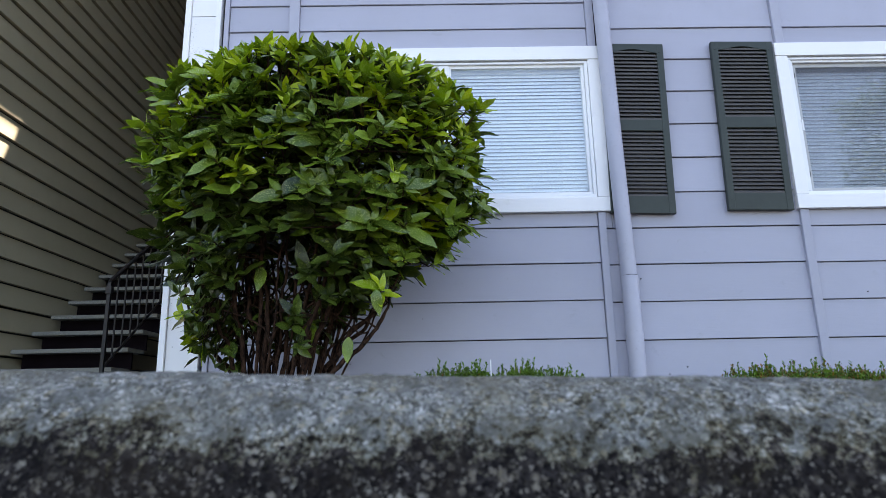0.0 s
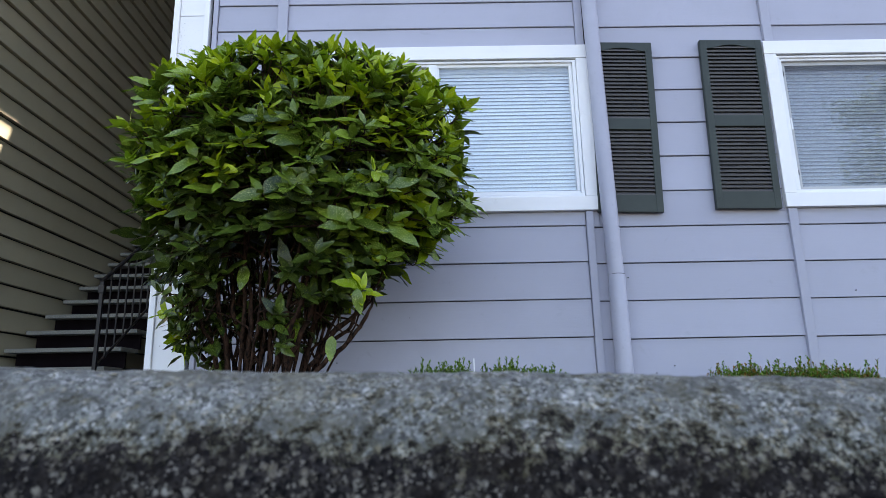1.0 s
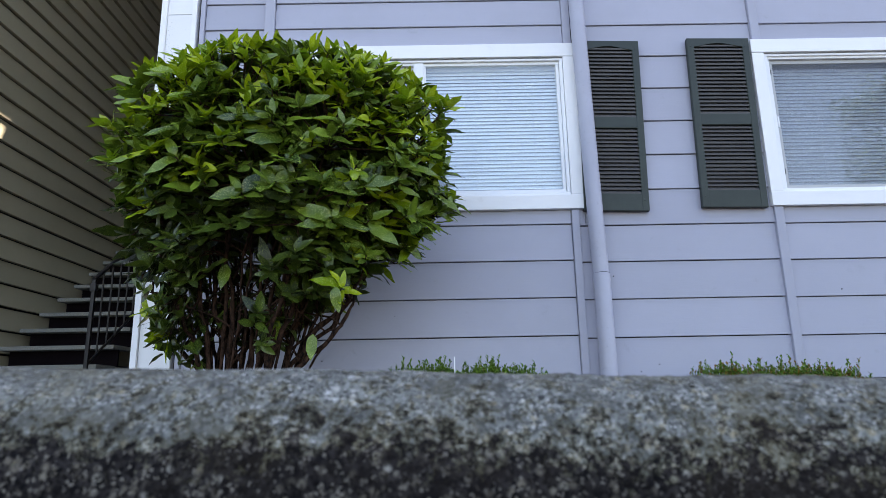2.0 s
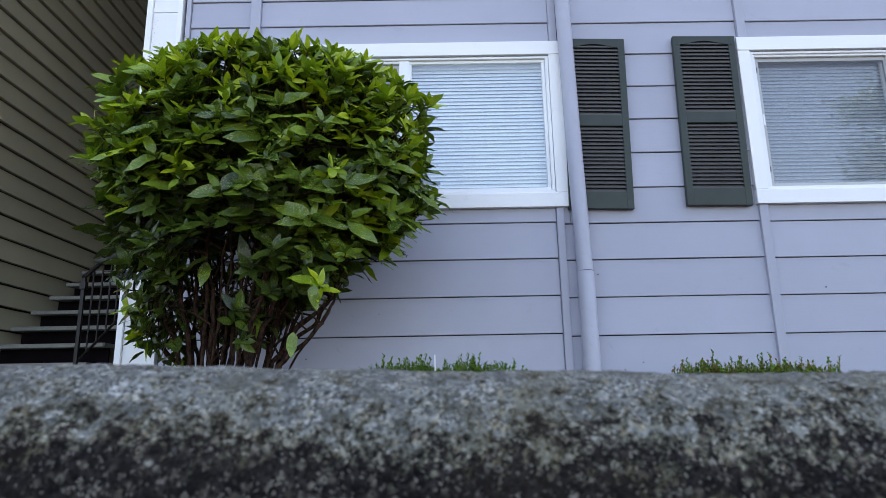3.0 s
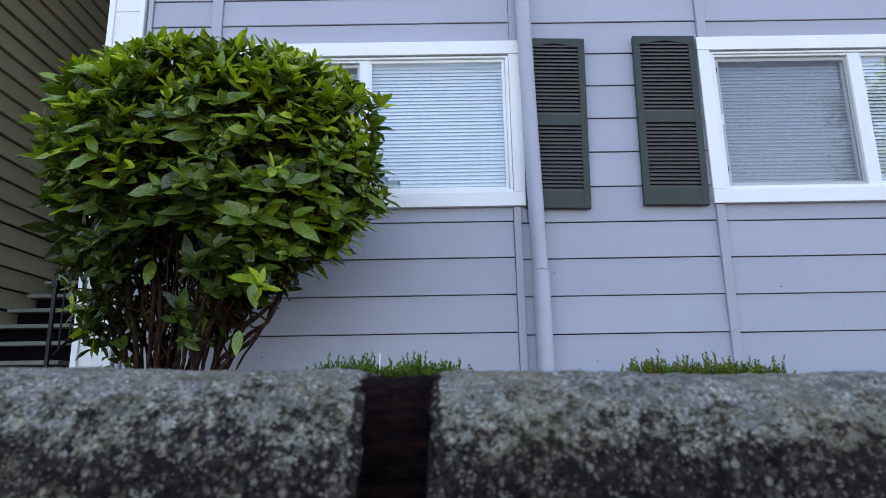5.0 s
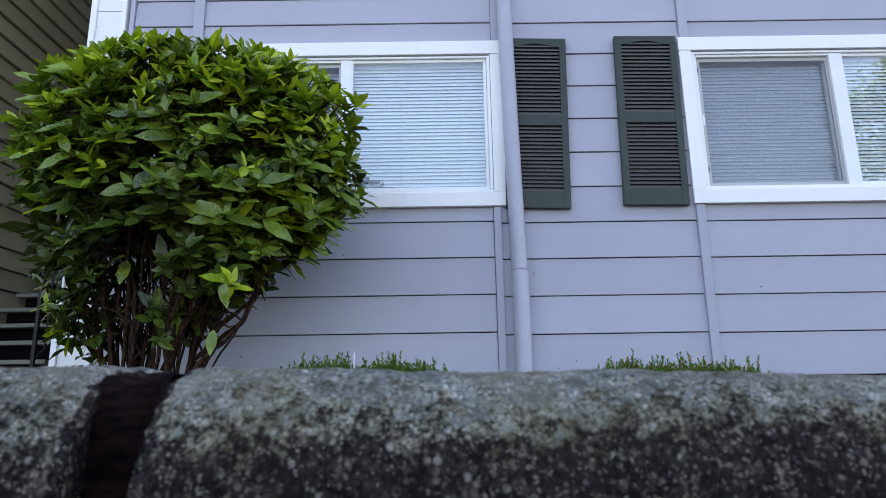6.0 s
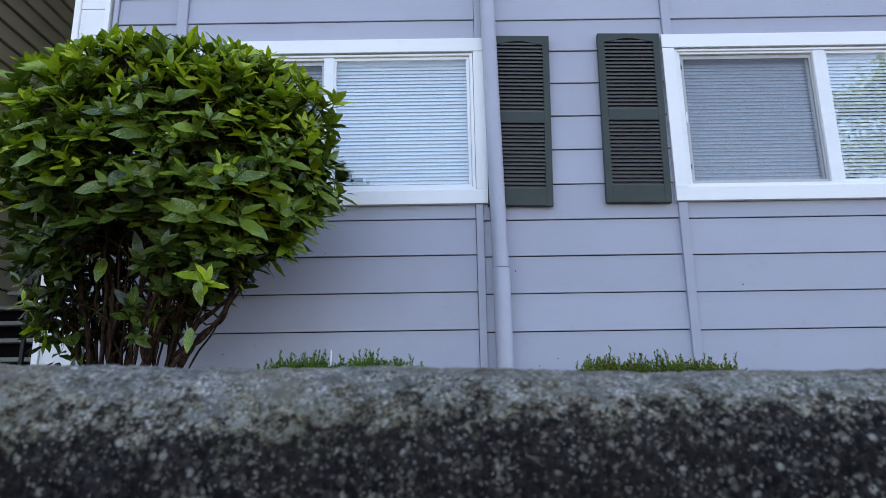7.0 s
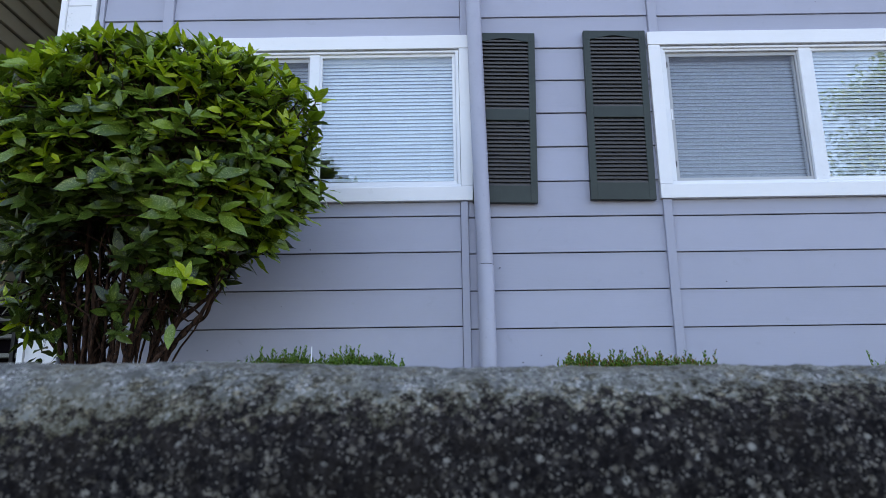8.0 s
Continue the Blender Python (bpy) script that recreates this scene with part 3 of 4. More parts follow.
# ---- stairs ----
def stairs():
    ob = thing("staircase", (-3.03, 5.5, 0.15), "open concrete-tread staircase in deep shade", "stairs")
    run, rise = 0.243, 0.1705
    for i in range(-3, 19):
        y, z = 5.55 + run * i, 0.675 + rise * i
        # Panel added under each tread, coloured as the shade in the open gap.
        part("riser", cuboid(XL + 0.05, -2.60, y + 0.13, y + 0.15, z - 0.165, z - 0.032), M_STAIR_SHADE, ob)
        part("tread", cuboid(XL + 0.03, -2.575, y, y + 0.295, z - 0.034, z, 0.006), M_TREAD, ob)
    for x in (XL + 0.40, -2.90):
        bm = bmesh.new()
        a, b = (5.53 - 3 * run + 0.02, 0.655 - 3 * rise - 0.05), (5.53 + 18 * run + 0.2, 0.655 + 18 * rise - 0.05)
        prof = [(a[0] + 0.24, a[1]), (b[0] + 0.24, b[1]), (b[0] + 0.24, b[1] - 0.18), (a[0] + 0.36, max(0.15, a[1] - 0.2)), (a[0] + 0.24, 0.15)]
        f = [[bm.verts.new((x + s, y, z)) for y, z in prof] for s in (-0.03, 0.03)]
        n = len(prof)
        for j in range(n):
            bm.faces.new((f[0][j], f[0][(j + 1) % n], f[1][(j + 1) % n], f[1][j]))
        bm.faces.new(f[0])
        bm.faces.new(f[1][::-1])
        part("stringer", bm, M_STAIR_SHADE, ob, "near-black stringer with the stair's shade in its colour")
    return run, rise


RUN, RISE = stairs()


def railing():
    ob = thing("stair_railing", (-2.55, 5.13, 0.15), "black wrought iron stair railing with thin balusters", "railing")
    x, slope = -2.555, RISE / RUN
    part("newel_post", cuboid(x - 0.0135, x + 0.0135, 5.1105, 5.1375, 0.15, 1.13, 0.003), M_IRON, ob)
    part("post_collar", cuboid(x - 0.023, x + 0.023, 5.101, 5.147, 1.04, 1.10, 0.006), M_IRON, ob)

    def rail(name, y0, z0, y1, r):
        bm = tube(bmesh.new(), [(x, y0, z0), (x, y0 + 0.03, z0 + 0.02), (x, y1, z0 + slope * (y1 - y0))], [r, r, r], 8)
        part(name, bm, M_IRON, ob)
    rail("handrail", 5.115, 1.135, 9.4, 0.016)
    rail("lower_rail", 5.13, 0.49, 9.4, 0.011)
    for i in range(1, 31):
        y = 5.124 + 0.128 * i
        part("baluster", cuboid(x - 0.0055, x + 0.0055, y - 0.0055, y + 0.0055, 0.49 + slope * (y - 5.13), 1.135 + slope * (y - 5.115), 0.001), M_IRON, ob)


railing()


# ---- kerb ----
def kerb_top(x):
    return 0.1993 - 0.0245 * x + 0.008 * min((x - 0.35) ** 2, 0.8)


def kerb_block(x0, x1, fine0, fine1, end0, end1, seed):
    """A cast kerb with a battered, weathered face, rounded shoulder and crumbled ends."""
    prof = []
    for z in np.linspace(-0.20, -0.060, 14):
        prof.append((0.491 + 0.16 * (z + 0.20) * 0.9, z))
    cy, cz, r = 0.561, -0.050, 0.050
    for a in np.linspace(8, 90, 26):
        prof.append((cy - r * math.cos(radians(a)), cz + r * math.sin(radians(a)) ** 1.1))
    for y in np.linspace(0.565, 0.640, 13):
        prof.append((y, 0.0))
    for z in (-0.006, -0.02, -0.20):
        prof.append((0.648, z))
    def coat_darkness(x, dz, y):
        """How dark the coat is: ragged patches that deepen down the face, none on the top."""
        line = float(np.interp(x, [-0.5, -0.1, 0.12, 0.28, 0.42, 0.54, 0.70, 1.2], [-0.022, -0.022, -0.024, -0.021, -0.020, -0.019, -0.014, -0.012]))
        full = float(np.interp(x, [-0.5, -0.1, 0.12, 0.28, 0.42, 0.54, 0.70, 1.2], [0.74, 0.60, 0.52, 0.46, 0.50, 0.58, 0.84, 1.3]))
        tan_part = float(np.interp(x, [-0.1, 0.10, 0.3, 0.6, 0.75], [0.08, 0.28, 0.42, 0.42, 0.10])) * float(np.clip((line + 0.016 - dz) / 0.02, 0, 1))
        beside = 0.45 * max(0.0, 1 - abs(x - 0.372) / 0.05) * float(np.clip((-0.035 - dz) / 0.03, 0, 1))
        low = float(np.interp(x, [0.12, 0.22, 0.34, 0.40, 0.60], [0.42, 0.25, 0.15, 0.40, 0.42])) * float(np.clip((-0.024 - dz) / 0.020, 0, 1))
        return low + max(tan_part, full * float(np.clip((line - dz) / 0.020 + 0.5, 0, 1))) + beside + 0.16 * noise.noise((x * 14, y * 14, dz * 14))

    xs = list(np.arange(x0, fine0, 0.03)) + list(np.arange(max(x0, fine0), min(x1, fine1), 0.0024)) + list(np.arange(max(fine1, x0), x1, 0.03)) + [x1]
    bm = bmesh.new()
    lay = bm.verts.layers.float.new("face_dark")
    rows = []
    for x in xs:
        ring = []
        for y, dz in prof:
            z = kerb_top(x) + dz
            p = Vector((x, y, z))
            lump = 0.0016 * noise.noise(p * 9 + Vector((seed, 0, 0))) + 0.0012 * noise.noise(p * 34) + 0.0013 * noise.noise(p * 110) + 0.0010 * noise.noise(p * 260)
            near = 0.0
            for flag, xe in ((end0, x0), (end1, x1)):
                if flag:
                    near = max(near, 1 - abs(x - xe) / 0.014)
            wear = near * near * 0.0035 * (1.0 + 1.2 * noise.noise(p * 70))
            inward = Vector((0, 0.8, -0.75)) if y < 0.57 else Vector((0, 0, -1))
            q = p - inward * lump + inward * wear
            if end0 and x < x0 + 0.012:
                q.x += 0.0035 * noise.noise(Vector((0, y * 60, z * 60))) + 0.0038 * noise.noise(Vector((0, y * 170, z * 170)))
            if end1 and x > x1 - 0.012:
                q.x += 0.0035 * noise.noise(Vector((7, y * 60, z * 60))) + 0.0038 * noise.noise(Vector((7, y * 170, z * 170))) 
            q.z = max(q.z, -0.02)
            v = bm.verts.new(q)
            # Block ends get one fixed dark value.
            v[lay] = 1.2 if (end0 and x < x0 + 0.004) or (end1 and x > x1 - 0.004) else coat_darkness(x, dz, y)
            ring.append(v)
        rows.append(ring)
    for a, b in zip(rows, rows[1:]):
        for j in range(len(prof) - 1):
            bm.faces.new((a[j], b[j], b[j + 1], a[j + 1])).smooth = True
    for f in (bm.faces.new(rows[0]), bm.faces.new(rows[-1][::-1])):
        for e in f.edges:
            e.smooth = False
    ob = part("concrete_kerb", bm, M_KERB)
    return tagged(ob, "weathered grey exposed-aggregate concrete kerb with darker face", "kerb", "kerb sections")


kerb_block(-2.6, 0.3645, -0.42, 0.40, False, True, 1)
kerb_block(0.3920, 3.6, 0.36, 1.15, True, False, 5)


def joint_strip():
    bm = bmesh.new()
    n = 26
    g = []
    for i in range(8):
        x = 0.3640 + 0.0290 * i / 7
        col = []
        for j in range(n):
            s = j / (n - 1)
            y = 0.538 + 0.102 * max(0.0, (s - 0.45) / 0.55) + 0.004 * min(1.0, max(0.0, (0.40 - s) / 0.12)) - 0.022 * max(0.0, (0.45 - s) / 0.45)
            z = kerb_top(x) - 0.004 - 0.14 * max(0.0, (0.45 - s) / 0.45) + 0.004 * noise.noise((x * 90, s * 14, 2)) + 0.004 * noise.noise((x * 260, s * 40, 7))
            col.append(bm.verts.new((x, y + 0.005 * noise.noise((x * 60, s * 30, 5)), z)))
        g.append(col)
    for a, b in zip(g, g[1:]):
        for j in range(n - 1):
            bm.faces.new((a[j], b[j], b[j + 1], a[j + 1])).smooth = True
    bmesh.ops.solidify(bm, geom=bm.faces[:], thickness=0.02)
    tagged(part("joint_board", bm, M_ROT), "rotten dark brown wooden board filling the kerb joint", "joint board")


joint_strip()


# ---- shrub ----
def leaf_mesh(bm, m, length, width, fold, droop, slot=0, teeth=0.0):
    """One pointed leaf, folded along its midrib and arched, its tip along +y of m."""
    rows = []
    wave = 0.05 * length * math.sin(length * 9000)
    outline = ((0.0, 0.05), (0.09, 0.42), (0.20, 0.78), (0.34, 0.98), (0.50, 1.0), (0.65, 0.87), (0.79, 0.62), (0.91, 0.31), (1.0, 0.0))
    for i, (s, w) in enumerate(outline):
        y, z = length * s, -droop * length * s * s + wave * math.sin(s * 5.5)
        hw = width * 0.5 * w * (1 + (teeth if i % 2 else -teeth) * (s > 0.4))
        if w == 0.0:
            rows.append([bm.verts.new(m @ Vector((0, y, z)))])
        else:
            ripple = 0.02 * length * math.sin(i * 1.9 + length * 700)
            rows.append([bm.verts.new(m @ Vector(c)) for c in ((-hw, y - 0.03 * length * w, z + fold * hw + ripple), (0, y, z), (hw, y - 0.03 * length * w, z + fold * hw - ripple))])
    for a, b in zip(rows, rows[1:]):
        if len(b) == 3:
            fs = [bm.faces.new((a[0], a[1], b[1], b[0])), bm.faces.new((a[1], a[2], b[2], b[1]))]
        else:
            fs = [bm.faces.new((a[0], a[1], b[0])), bm.faces.new((a[1], a[2], b[0]))]
        for f in fs:
            f.smooth = True
            f.material_index = slot


CY = 2.97
CROWN_Z = [0.40, 0.60, 0.70, 0.80, 0.97, 1.15, 1.28, 1.42, 1.53, 1.62, 1.685, 1.72]


def crown_centre(z):
    return float(np.interp(z, CROWN_Z, [-0.83, -0.755, -0.70, -0.645, -0.57, -0.585, -0.60, -0.60, -0.61, -0.63, -0.63, -0.62]))


def crown_radius(z):
    return float(np.interp(z, CROWN_Z, [0.24, 0.40, 0.48, 0.58, 0.69, 0.73, 0.735, 0.72, 0.665, 0.55, 0.34, 0.0]))


def crown_depth(z):
    return float(np.interp(z, CROWN_Z, [0.20, 0.30, 0.36, 0.41, 0.45, 0.46, 0.46, 0.43, 0.39, 0.32, 0.20, 0.0]))


def rooted_in(z, a, f):
    return Vector((crown_centre(z) + crown_radius(z) * f * math.cos(a), CY + crown_depth(z) * f * math.sin(a), z))


def shrub():
    rng = random.Random(11)
    base = Vector((-0.735, 3.07, 0.15))
    ob = thing("variegated_shrub", base, "large rounded evergreen shrub with glossy speckled leaves and bare stems", "shrub")
    # stems rise steeply from a tight base, then fan out and fork into the crown
    ends, lows = [], []
    for i in range(44):
        a = rng.uniform(0, 2 * math.pi)
        rr = math.sqrt(rng.random())
        p0 = Vector((base.x + 0.175 * rr * math.cos(a), base.y + 0.13 * rr * math.sin(a), 0.10))
        zt = rng.uniform(0.90, 1.45)
        p3 = rooted_in(zt, a, rng.uniform(0.45, 0.85) * (0.55 + 0.45 * rr))
        lean = Vector((rng.uniform(-0.035, 0.035), rng.uniform(-0.03, 0.03), 0))
        p1 = p0.lerp(p3, 0.20) + Vector((0, 0, 0.16)) + lean
        p2 = p0.lerp(p3, 0.58) + Vector((0, 0, 0.09)) - lean
        pts, rad = [], []
        r0 = rng.choice((0.0055, 0.0065, 0.0075, 0.009, 0.0115, 0.014))
        for k in range(25):
            t = k / 24
            pt = p0 * (1 - t) ** 3 + 3 * p1 * t * (1 - t) ** 2 + 3 * p2 * t * t * (1 - t) + p3 * t ** 3
            pts.append(pt + Vector((noise.noise((i * 1.3, t * 5, 0.3)), noise.noise((i * 1.3, t * 5, 4.3)), 0)) * 0.030 + Vector((noise.noise((i * 1.7, t * 17, 8.3)), 0, 0)) * 0.010)
            rad.append(r0 * (1 - 0.62 * t) * (1 + 0.38 * noise.noise((i * 1.3, t * 31, 9.4))))
        part("stem", tube(bmesh.new(), pts, rad, 8), M_BARK, ob)
        ends += [pts[12], pts[14], pts[17], pts[19], pts[22], pts[24]]
        lows += [pts[6], pts[8], pts[10]]
    # low side branches sweeping out under the crown
    for q in ([(-0.60, 3.06, 0.14), (-0.55, 3.04, 0.34), (-0.45, 3.02, 0.47), (-0.33, 3.00, 0.57), (-0.25, 2.97, 0.68), (-0.14, 2.94, 0.84)],
              [(-0.62, 3.12, 0.14), (-0.55, 3.16, 0.36), (-0.45, 3.20, 0.49), (-0.37, 3.20, 0.60), (-0.27, 3.16, 0.74), (-0.16, 3.12, 0.90)],
              [(-0.58, 3.00, 0.14), (-0.49, 2.95, 0.33), (-0.40, 2.93, 0.42), (-0.32, 2.93, 0.49), (-0.28, 2.93, 0.60), (-0.23, 2.90, 0.74)],
              [(-0.66, 3.00, 0.14), (-0.60, 2.94, 0.40), (-0.50, 2.88, 0.60), (-0.38, 2.80, 0.76), (-0.26, 2.74, 0.92)],
              [(-0.87, 3.08, 0.16), (-0.98, 3.08, 0.35), (-1.08, 3.08, 0.45), (-1.15, 3.06, 0.60), (-1.18, 3.02, 0.80)],
              [(-0.86, 3.02, 0.16), (-0.94, 2.98, 0.42), (-1.02, 2.94, 0.60), (-1.10, 2.90, 0.85)],
              [(-0.84, 3.14, 0.16), (-0.92, 3.20, 0.40), (-1.06, 3.22, 0.62), (-1.16, 3.16, 0.86)]):
        fine = [Vector(u).lerp(Vector(v), k / 5) for u, v in zip(q, q[1:]) for k in range(5)] + [Vector(q[-1])]
        fine = [v + Vector((noise.noise(v * 13), noise.noise(v * 13 + Vector((5, 0, 0))), noise.noise(v * 13 + Vector((0, 9, 0))))) * 0.022 for v in fine]
        part("stem", tube(bmesh.new(), fine, [0.0135 - 0.0095 * k / (len(fine) - 1) + 0.002 * noise.noise(v * 45) for k, v in enumerate(fine)], 7), M_BARK, ob)
        ends += [Vector(q[-1]), Vector(q[-2])]
        lows += [Vector(q[-3])]
    for k in range(60):
        b = rng.choice(lows)
        q = min((rng.choice(ends) for _ in range(5)), key=lambda e: (e - b).length)
        mid = b.lerp(q, 0.5) + Vector((rng.uniform(-0.08, 0.08), rng.uniform(-0.06, 0.06), rng.uniform(-0.05, 0.05)))
        part("shoot", tube(bmesh.new(), [b, b.lerp(mid, 0.5) + Vector((0.02, 0, 0.01)), mid, q], [0.0052, 0.0045, 0.0038, 0.003], 6), M_BARK, ob)

    # leaf whorls: where each shoot ends, how it faces and how far out it sits
    tips = []
    tries = 0
    while len(tips) < 1000 and tries < 60000:
        tries += 1
        z = rng.uniform(0.42, 1.68)
        a = rng.uniform(0, 2 * math.pi)
        c, b = math.cos(a), math.sin(a)
        keep = 1.0
        if z < 0.84:              # open below: bare stems in front, skirts of leaves at both sides
            keep = 0.20 if c < -0.6 else (1.0 if z > 0.60 else 0.12) if c > 0.40 else 0.02 if z < 0.74 else 0.16
        elif z < 1.10 and b < -0.25 and c < 0.45:     # a dark hollow under the brow of the crown
            keep = 0.36
        if b > 0.55:
            keep *= 0.4
        if rng.random() > keep:
            continue
        f = (1 - 0.42 * rng.random() ** 1.3) * (1 + 0.10 * noise.noise((4.0 * c, 4.0 * b, z * 6)))
        p = rooted_in(z, a, f)
        if p.y > 3.44 or any((p - t[0]).length < 0.049 for t in tips):
            continue
        n = Vector((c / 0.78, b / 0.5, (z - 1.12) / 0.62)).normalized()
        tips.append((p, n, f))
    for p in ((-0.285, 2.66, 0.60), (-0.34, 2.70, 0.68), (-0.20, 2.72, 0.74), (-0.45, 2.68, 0.80), (-0.62, 2.62, 0.86), (-0.86, 2.66, 0.84)):
        tips.append((Vector(p), Vector((0.25, -0.9, 0.1)).normalized(), 1.0))
    twigs, mass, singles = bmesh.new(), bmesh.new(), []

    def place(p, d, face, ln, young, f, roll):
        xv = d.cross(face).normalized()
        m = Matrix((xv, d, xv.cross(d))).transposed().to_4x4()
        m = Matrix.Translation(p) @ m @ Matrix.Rotation(roll, 4, 'Y')
        singles.append((p.y < CY - 0.14 and f > 0.84 and ln > 0.085, m, ln, young))

    for p, n, f in tips:
        rise = float(np.interp(p.z, [0.6, 0.95, 1.3, 1.65], [0.70, 0.75, 0.95, 1.2]))
        axis = (n * 0.85 + Vector((rng.uniform(-0.35, 0.35), rng.uniform(-0.3, 0.3), rise + rng.uniform(-0.2, 0.2)))).normalized()
        near = min(ends, key=lambda e: (e - p).length)
        if (near - p).length < 0.5:
            mid = near.lerp(p, 0.55) - n * 0.03
            tube(twigs, [near, mid, p - axis * 0.03, p], [0.0046, 0.0038, 0.003, 0.0024], 5, False)
        young = p.z < 0.62 and n.y < -0.85 or rng.random() < np.interp(p.z, [0.7, 1.0, 1.3, 1.6], [0.05, 0.12, 0.52, 0.94]) + (0.12 if p.x > -0.35 else 0) and f > 0.78
        spin = rng.uniform(0, 6.28)
        size = rng.uniform(0.78, 1.2) * float(np.interp(p.z, [0.6, 0.9, 1.2, 1.6], [0.85, 1.12, 1.0, 0.84]))
        side0 = axis.orthogonal().normalized()
        lift = float(np.interp(p.z, [1.15, 1.5], [0.0, 0.35]))
        for k in range(rng.randint(5, 7)):
            th = spin + k * 2.4
            side = side0 * math.cos(th) + axis.cross(side0) * math.sin(th)
            elev = rng.uniform(-0.05, 0.50) + lift
            d = side * math.cos(elev) + axis * math.sin(elev)
            if d.z < 0:           # blades arch outward rather than hang
                d.z *= 0.45
            d.normalize()
            face = (axis + Vector((rng.uniform(-0.25, 0.25), rng.uniform(-0.60, 0.0), rng.uniform(-0.1, 0.3)))).normalized()
            ln = (0.056 + 0.084 * rng.random() ** 1.7) * size
            place(p - axis * rng.uniform(0.0, 0.025), d, face, ln, young and rng.random() < 0.8, f, rng.uniform(-0.45, 0.45))
        for k in range(rng.randint(2, 3)):        # upright young leaves in the middle
            th = spin + 1.1 + k * 2.6
            side = side0 * math.cos(th) + axis.cross(side0) * math.sin(th)
            elev = rng.uniform(0.7, 1.2)
            up = (axis + Vector((0, 0, 0.4))).normalized()
            d = (side * math.cos(elev) + up * math.sin(elev)).normalized()
            place(p, d, (up - side * 0.9).normalized(), (0.056 + 0.040 * rng.random()) * size, young, f, rng.uniform(-0.4, 0.4))
    # single old leaves hanging among the stems
    for q, ln in (((-0.60, 2.90, 0.54), 0.125), ((-0.44, 2.93, 0.46), 0.11), ((-1.06, 2.92, 0.62), 0.11), ((-1.00, 2.98, 0.58), 0.09), ((-0.30, 2.62, 0.60), 0.10),
                  ((-1.10, 2.96, 0.56), 0.10), ((-1.17, 3.10, 0.54), 0.09), ((-0.56, 2.80, 0.78), 0.11), ((-0.78, 2.84, 0.74), 0.11)):
        d = Vector((rng.uniform(-0.3, 0.3), rng.uniform(-0.3, 0.1), -0.9)).normalized()
        place(Vector(q), d, Vector((rng.uniform(-0.4, 0.4), -1, 0.2)), ln, 2, 1.0, rng.uniform(-0.3, 0.3))
    singles.sort(key=lambda e: (not e[0], e[1].translation.y))

    # Picks low leaves for the leaf copy with shade in its colour.
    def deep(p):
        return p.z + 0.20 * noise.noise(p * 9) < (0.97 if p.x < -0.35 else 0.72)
    kinds = []
    for k in range(8):
        me = bmesh.new()
        r2 = random.Random(k)
        leaf_mesh(me, Matrix(), 0.1, 0.1 * r2.uniform(0.33, 0.44), r2.uniform(-0.18, 0.46), r2.uniform(0.04, 0.24), 0, 0.045 if k % 2 else 0.0)
        kinds.append(me)
    meshes = {}
    for mat in (M_LEAF_OLD, M_LEAF_YOUNG, M_LEAF_SHADED, M_LEAF_DRY):
        for k, bm in enumerate(kinds):
            me = bpy.data.meshes.new("leaf")
            bm.to_mesh(me)
            me.materials.append(mat)
            meshes[mat, k] = me
    for i, (front, m, ln, young) in enumerate(singles):
        if i < 300:
            mat = M_LEAF_DRY if i % 61 == 7 and ln < 0.095 else M_LEAF_YOUNG if young == 1 else M_LEAF_SHADED if young != 2 and deep(m.translation) else M_LEAF_OLD
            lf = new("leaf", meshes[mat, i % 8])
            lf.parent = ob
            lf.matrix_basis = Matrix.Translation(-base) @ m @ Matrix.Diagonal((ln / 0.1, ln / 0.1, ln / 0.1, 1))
        else:
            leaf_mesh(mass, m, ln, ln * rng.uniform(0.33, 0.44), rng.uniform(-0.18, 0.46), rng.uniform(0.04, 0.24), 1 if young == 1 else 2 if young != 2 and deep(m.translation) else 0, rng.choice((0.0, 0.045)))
    for k in range(2000):     # inner leaves, all in the darker shade-coloured copy
        z, a, f = rng.uniform(0.92, 1.67), rng.uniform(0, 6.28), rng.uniform(0.05, 0.78)
        if k % 9 == 0:       # behind the stems
            z, a, f = rng.uniform(0.50, 0.95), rng.uniform(0.3, 2.84), rng.uniform(0.1, 0.8)
        elif k % 18 == 1:    # and low on the passage side
            z, a, f = rng.uniform(0.30, 0.90), rng.uniform(2.2, 3.9), rng.uniform(0.35, 0.95)
        elif k % 9 in (2, 3):  # and close under the top
            z, a, f = rng.uniform(1.40, 1.66), rng.uniform(0, 6.28), rng.uniform(0.3, 0.88)
        m = Matrix.Translation(rooted_in(z, a, f)) @ Euler((rng.uniform(-0.9, 0.3), rng.uniform(-0.6, 0.6), rng.uniform(0, 6.28))).to_matrix().to_4x4()
        ln = rng.uniform(0.07, 0.12) * (0.8 if z < 0.8 else 1)
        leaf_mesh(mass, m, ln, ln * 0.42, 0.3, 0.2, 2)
    tagged(part("twig_mass", twigs, M_BARK, ob, fix=False), kind="stuff")
    crown = part("crown_leaves", mass, [M_MASS_OLD, M_MASS_YOUNG, M_MASS_SHADED], ob, "dense glossy green leaves, many speckled pale yellow", fix=False)
    tagged(crown, kind="stuff")


shrub()


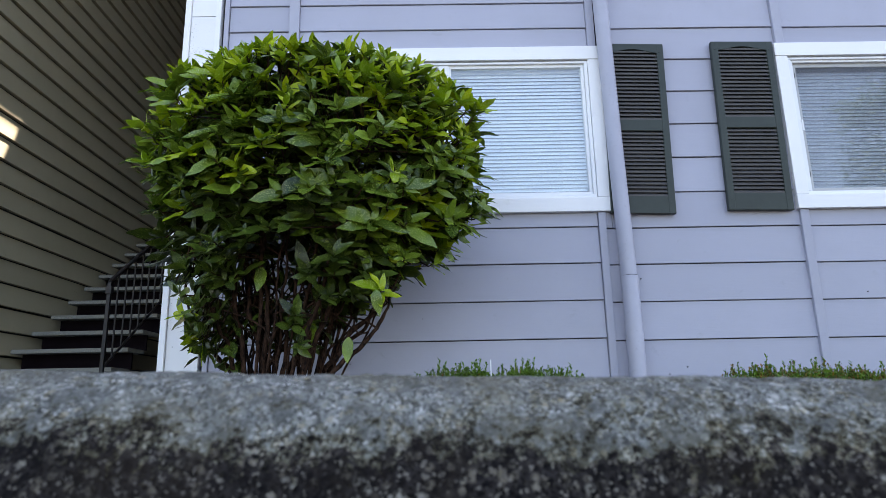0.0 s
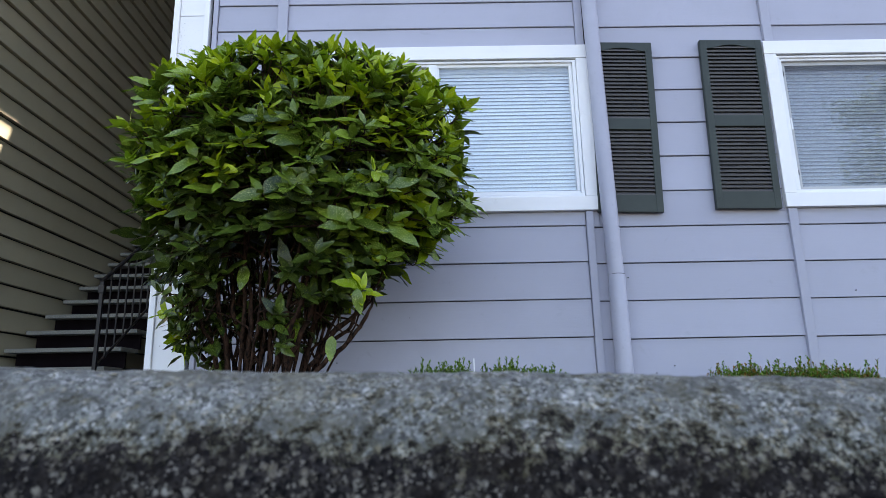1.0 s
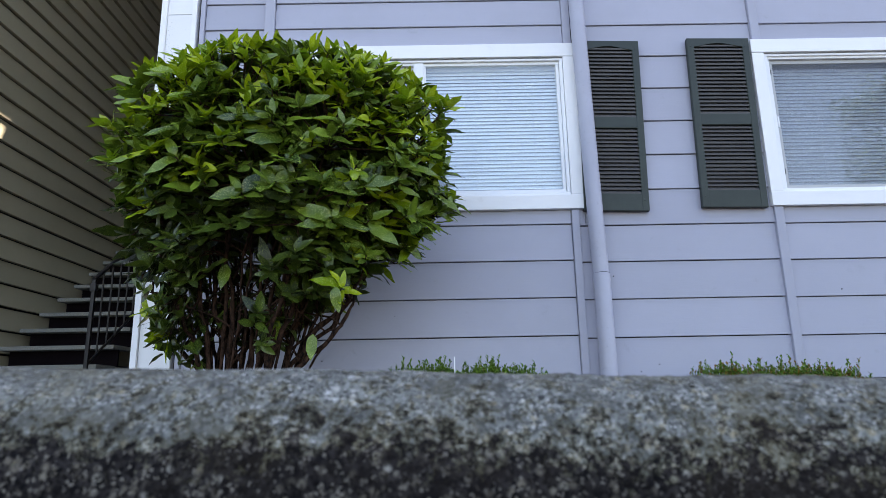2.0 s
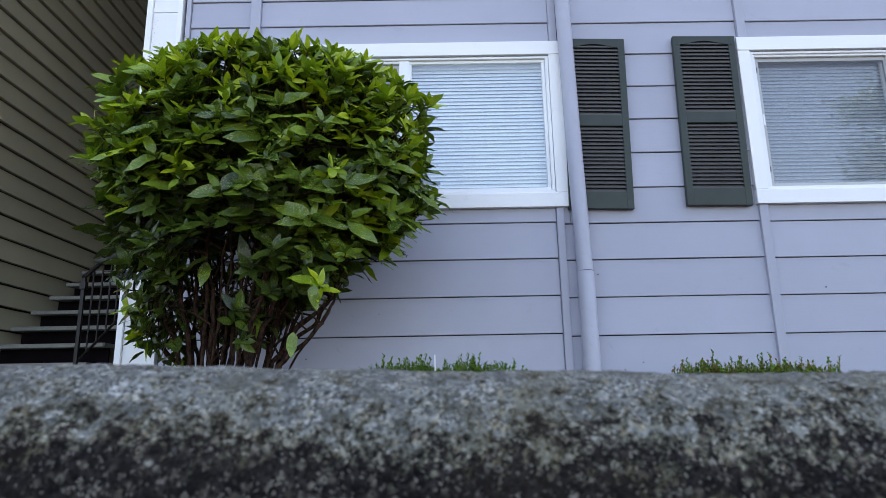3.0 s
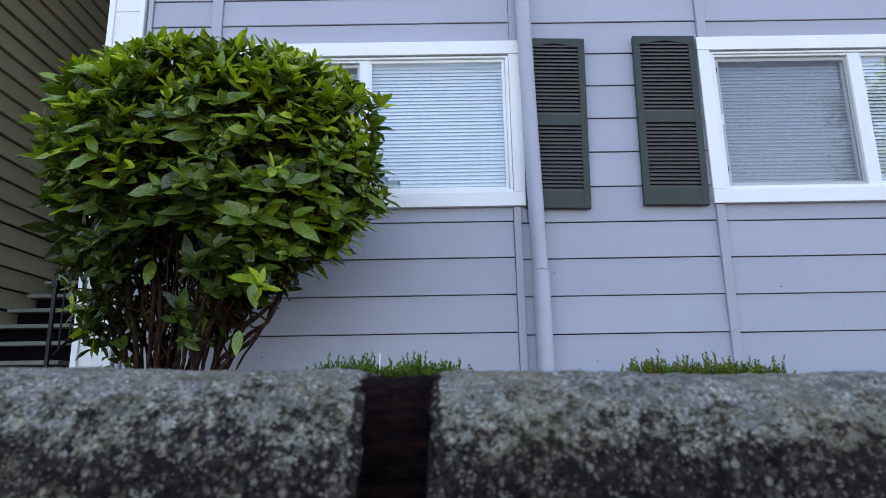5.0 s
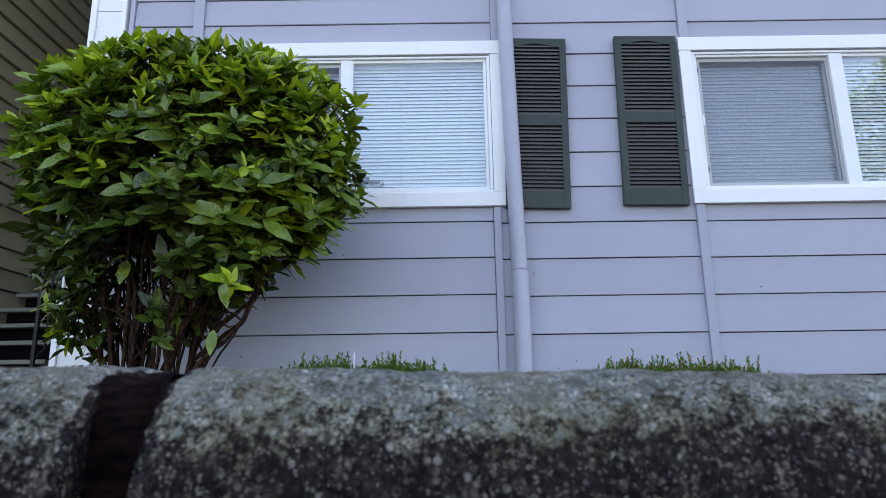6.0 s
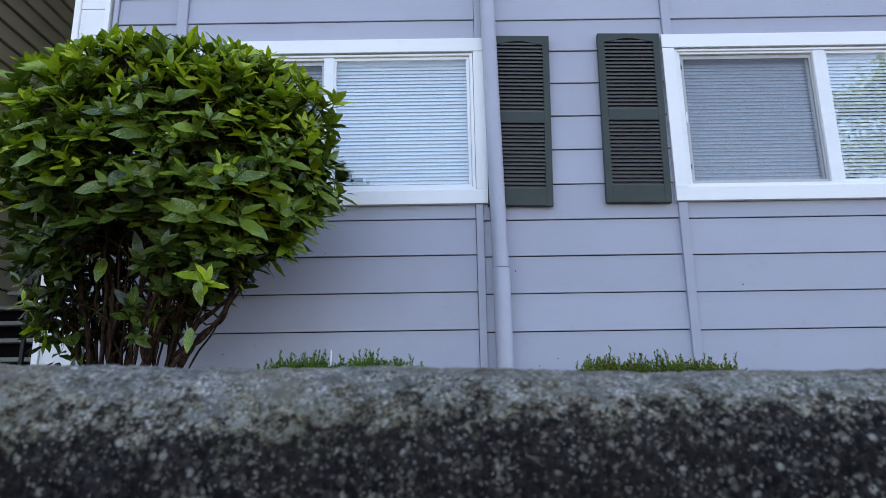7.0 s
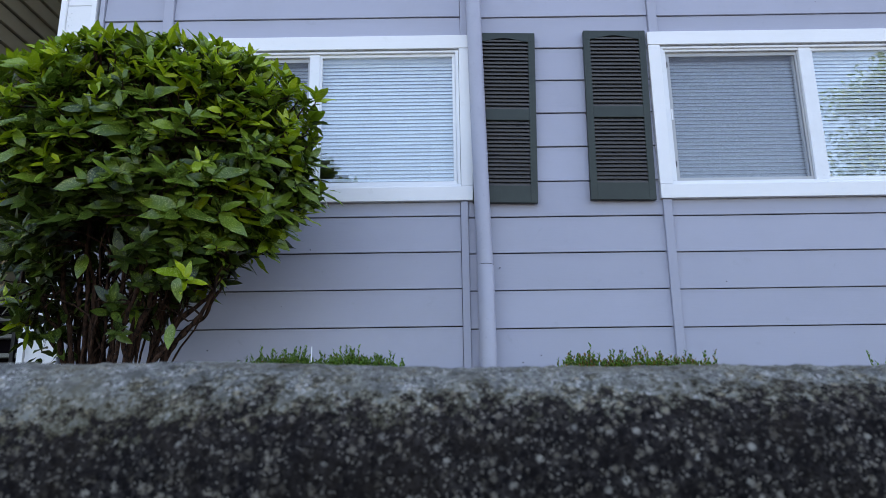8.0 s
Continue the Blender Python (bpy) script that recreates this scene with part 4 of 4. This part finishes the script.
# ---- low sprigs by the wall ----
def sprig_patch(x0, x1, y0, y1, top, red, count, label, seed):
    rng = random.Random(seed)
    bm = bmesh.new()
    for i in range(count):
        x, y = rng.uniform(x0, x1), rng.uniform(y0, y1)
        s = (x - x0) / (x1 - x0)
        env = min(1, s / 0.10, (1 - s) / 0.16)
        h = (0.130 - 0.012 * s + 0.034 * noise.noise((x * 9, y * 4, seed)) + rng.uniform(-0.015, 0.02)) * (0.62 + 0.38 * env)
        if rng.random() < 0.10:
            h += rng.uniform(0.02, 0.055)
        z0 = top - 0.125
        lean = Vector((rng.uniform(-0.25, 0.25), rng.uniform(-0.2, 0.2), 1)).normalized()
        p0 = Vector((x, y, z0))
        reddish = rng.random() < red * (0.4 + 0.9 * max(0, noise.noise((x * 7, 3, seed)) + 0.4))
        slot = 1 if reddish else 0
        tube(bm, [p0 - Vector((0, 0, 0.06)), p0 + lean * h], [0.0022, 0.0012], 4, False)
        for k in range(int(h / 0.0052)):
            c = p0 + lean * (0.0052 * k + 0.004)
            th = k * 2.4 + i
            d = Vector((math.cos(th), math.sin(th), rng.uniform(0.7, 1.6))).normalized()
            w = d.cross(Vector((0, 0, 1))).normalized() * 0.0044
            ln = rng.uniform(0.011, 0.018)
            q = [bm.verts.new(v) for v in (c, c + d * ln * 0.5 + w, c + d * ln, c + d * ln * 0.5 - w)]
            bm.faces.new(q).material_index = slot if k * 0.0052 > h * 0.88 else 1 if rng.random() < red * 0.8 else 0
    ob = part("low_groundcover", bm, [M_SPRIG, M_SPRIG_RED], fix=False)
    tagged(ob, label, "groundcover plant", "low plants by the wall", "stuff")


sprig_patch(-0.155, 0.53, 2.92, 3.10, 0.300, 0.03, 620, "low green small-leaved groundcover by the wall", 3)
sprig_patch(1.17, 1.88, 2.98, 3.22, 0.283, 0.45, 580, "low green groundcover with reddish brown tips by the wall", 8)
sprig_patch(2.56, 2.95, 2.95, 3.15, 0.262, 0.1, 130, "low sparse green groundcover by the wall", 5)
tag = thing("plant_label", (0.139, 2.95, 0.20), "small white plastic plant label stuck in the bed", "plant label")
part("stake", cuboid(0.1367, 0.1413, 2.949, 2.951, 0.18, 0.358, 0.0004), M_VINYL, tag)


# ---- trees across the parking area, seen in the glass ----
def tree(x, y, height, spread, seed):
    rng = random.Random(seed)
    ob = thing("street_tree", (x, y, 0), "leafy green tree across the parking area", "tree", "trees across the parking area")
    trunk = bmesh.new()
    tube(trunk, [(x, y, 0), (x + 0.1, y, height * 0.3), (x, y + 0.1, height * 0.62), (x + 0.1, y, height * 0.95)], [0.26, 0.2, 0.12, 0.03], 10)
    tips = []
    for i in range(34):
        s = rng.uniform(0.25, 0.95)
        a = rng.uniform(0, 6.28)
        r = spread * (1.15 - s) * rng.uniform(0.6, 1.0) + 0.4
        p0 = Vector((x, y, height * s * 0.9))
        p1 = p0 + Vector((math.cos(a) * r * 0.5, math.sin(a) * r * 0.5, r * 0.22))
        p2 = p0 + Vector((math.cos(a) * r, math.sin(a) * r, r * 0.12))
        tube(trunk, [p0, p1, p2], [0.06, 0.035, 0.012], 6, False)
        tips += [p1.lerp(p2, k / 5) for k in range(6)] + [p0.lerp(p1, 0.6)]
    part("trunk", trunk, M_BARK, ob, fix=False)
    bm = bmesh.new()
    for p in tips:
        for _ in range(26):
            c = p + Vector((rng.gauss(0, 0.32), rng.gauss(0, 0.32), rng.gauss(-0.05, 0.26)))
            m = Matrix.Translation(c) @ Euler((rng.uniform(0, 6), rng.uniform(0, 6), rng.uniform(0, 6))).to_matrix().to_4x4()
            q = [bm.verts.new(m @ Vector(v)) for v in ((0, -0.11, 0), (0.05, 0, 0.015), (0, 0.11, 0), (-0.05, 0, 0.015))]
            bm.faces.new(q)
    tagged(part("crown", bm, M_TREE, ob, fix=False), kind="stuff")


tree(13.6, -10.5, 10.5, 3.0, 4)
tree(18.5, -12.5, 11.5, 3.4, 6)
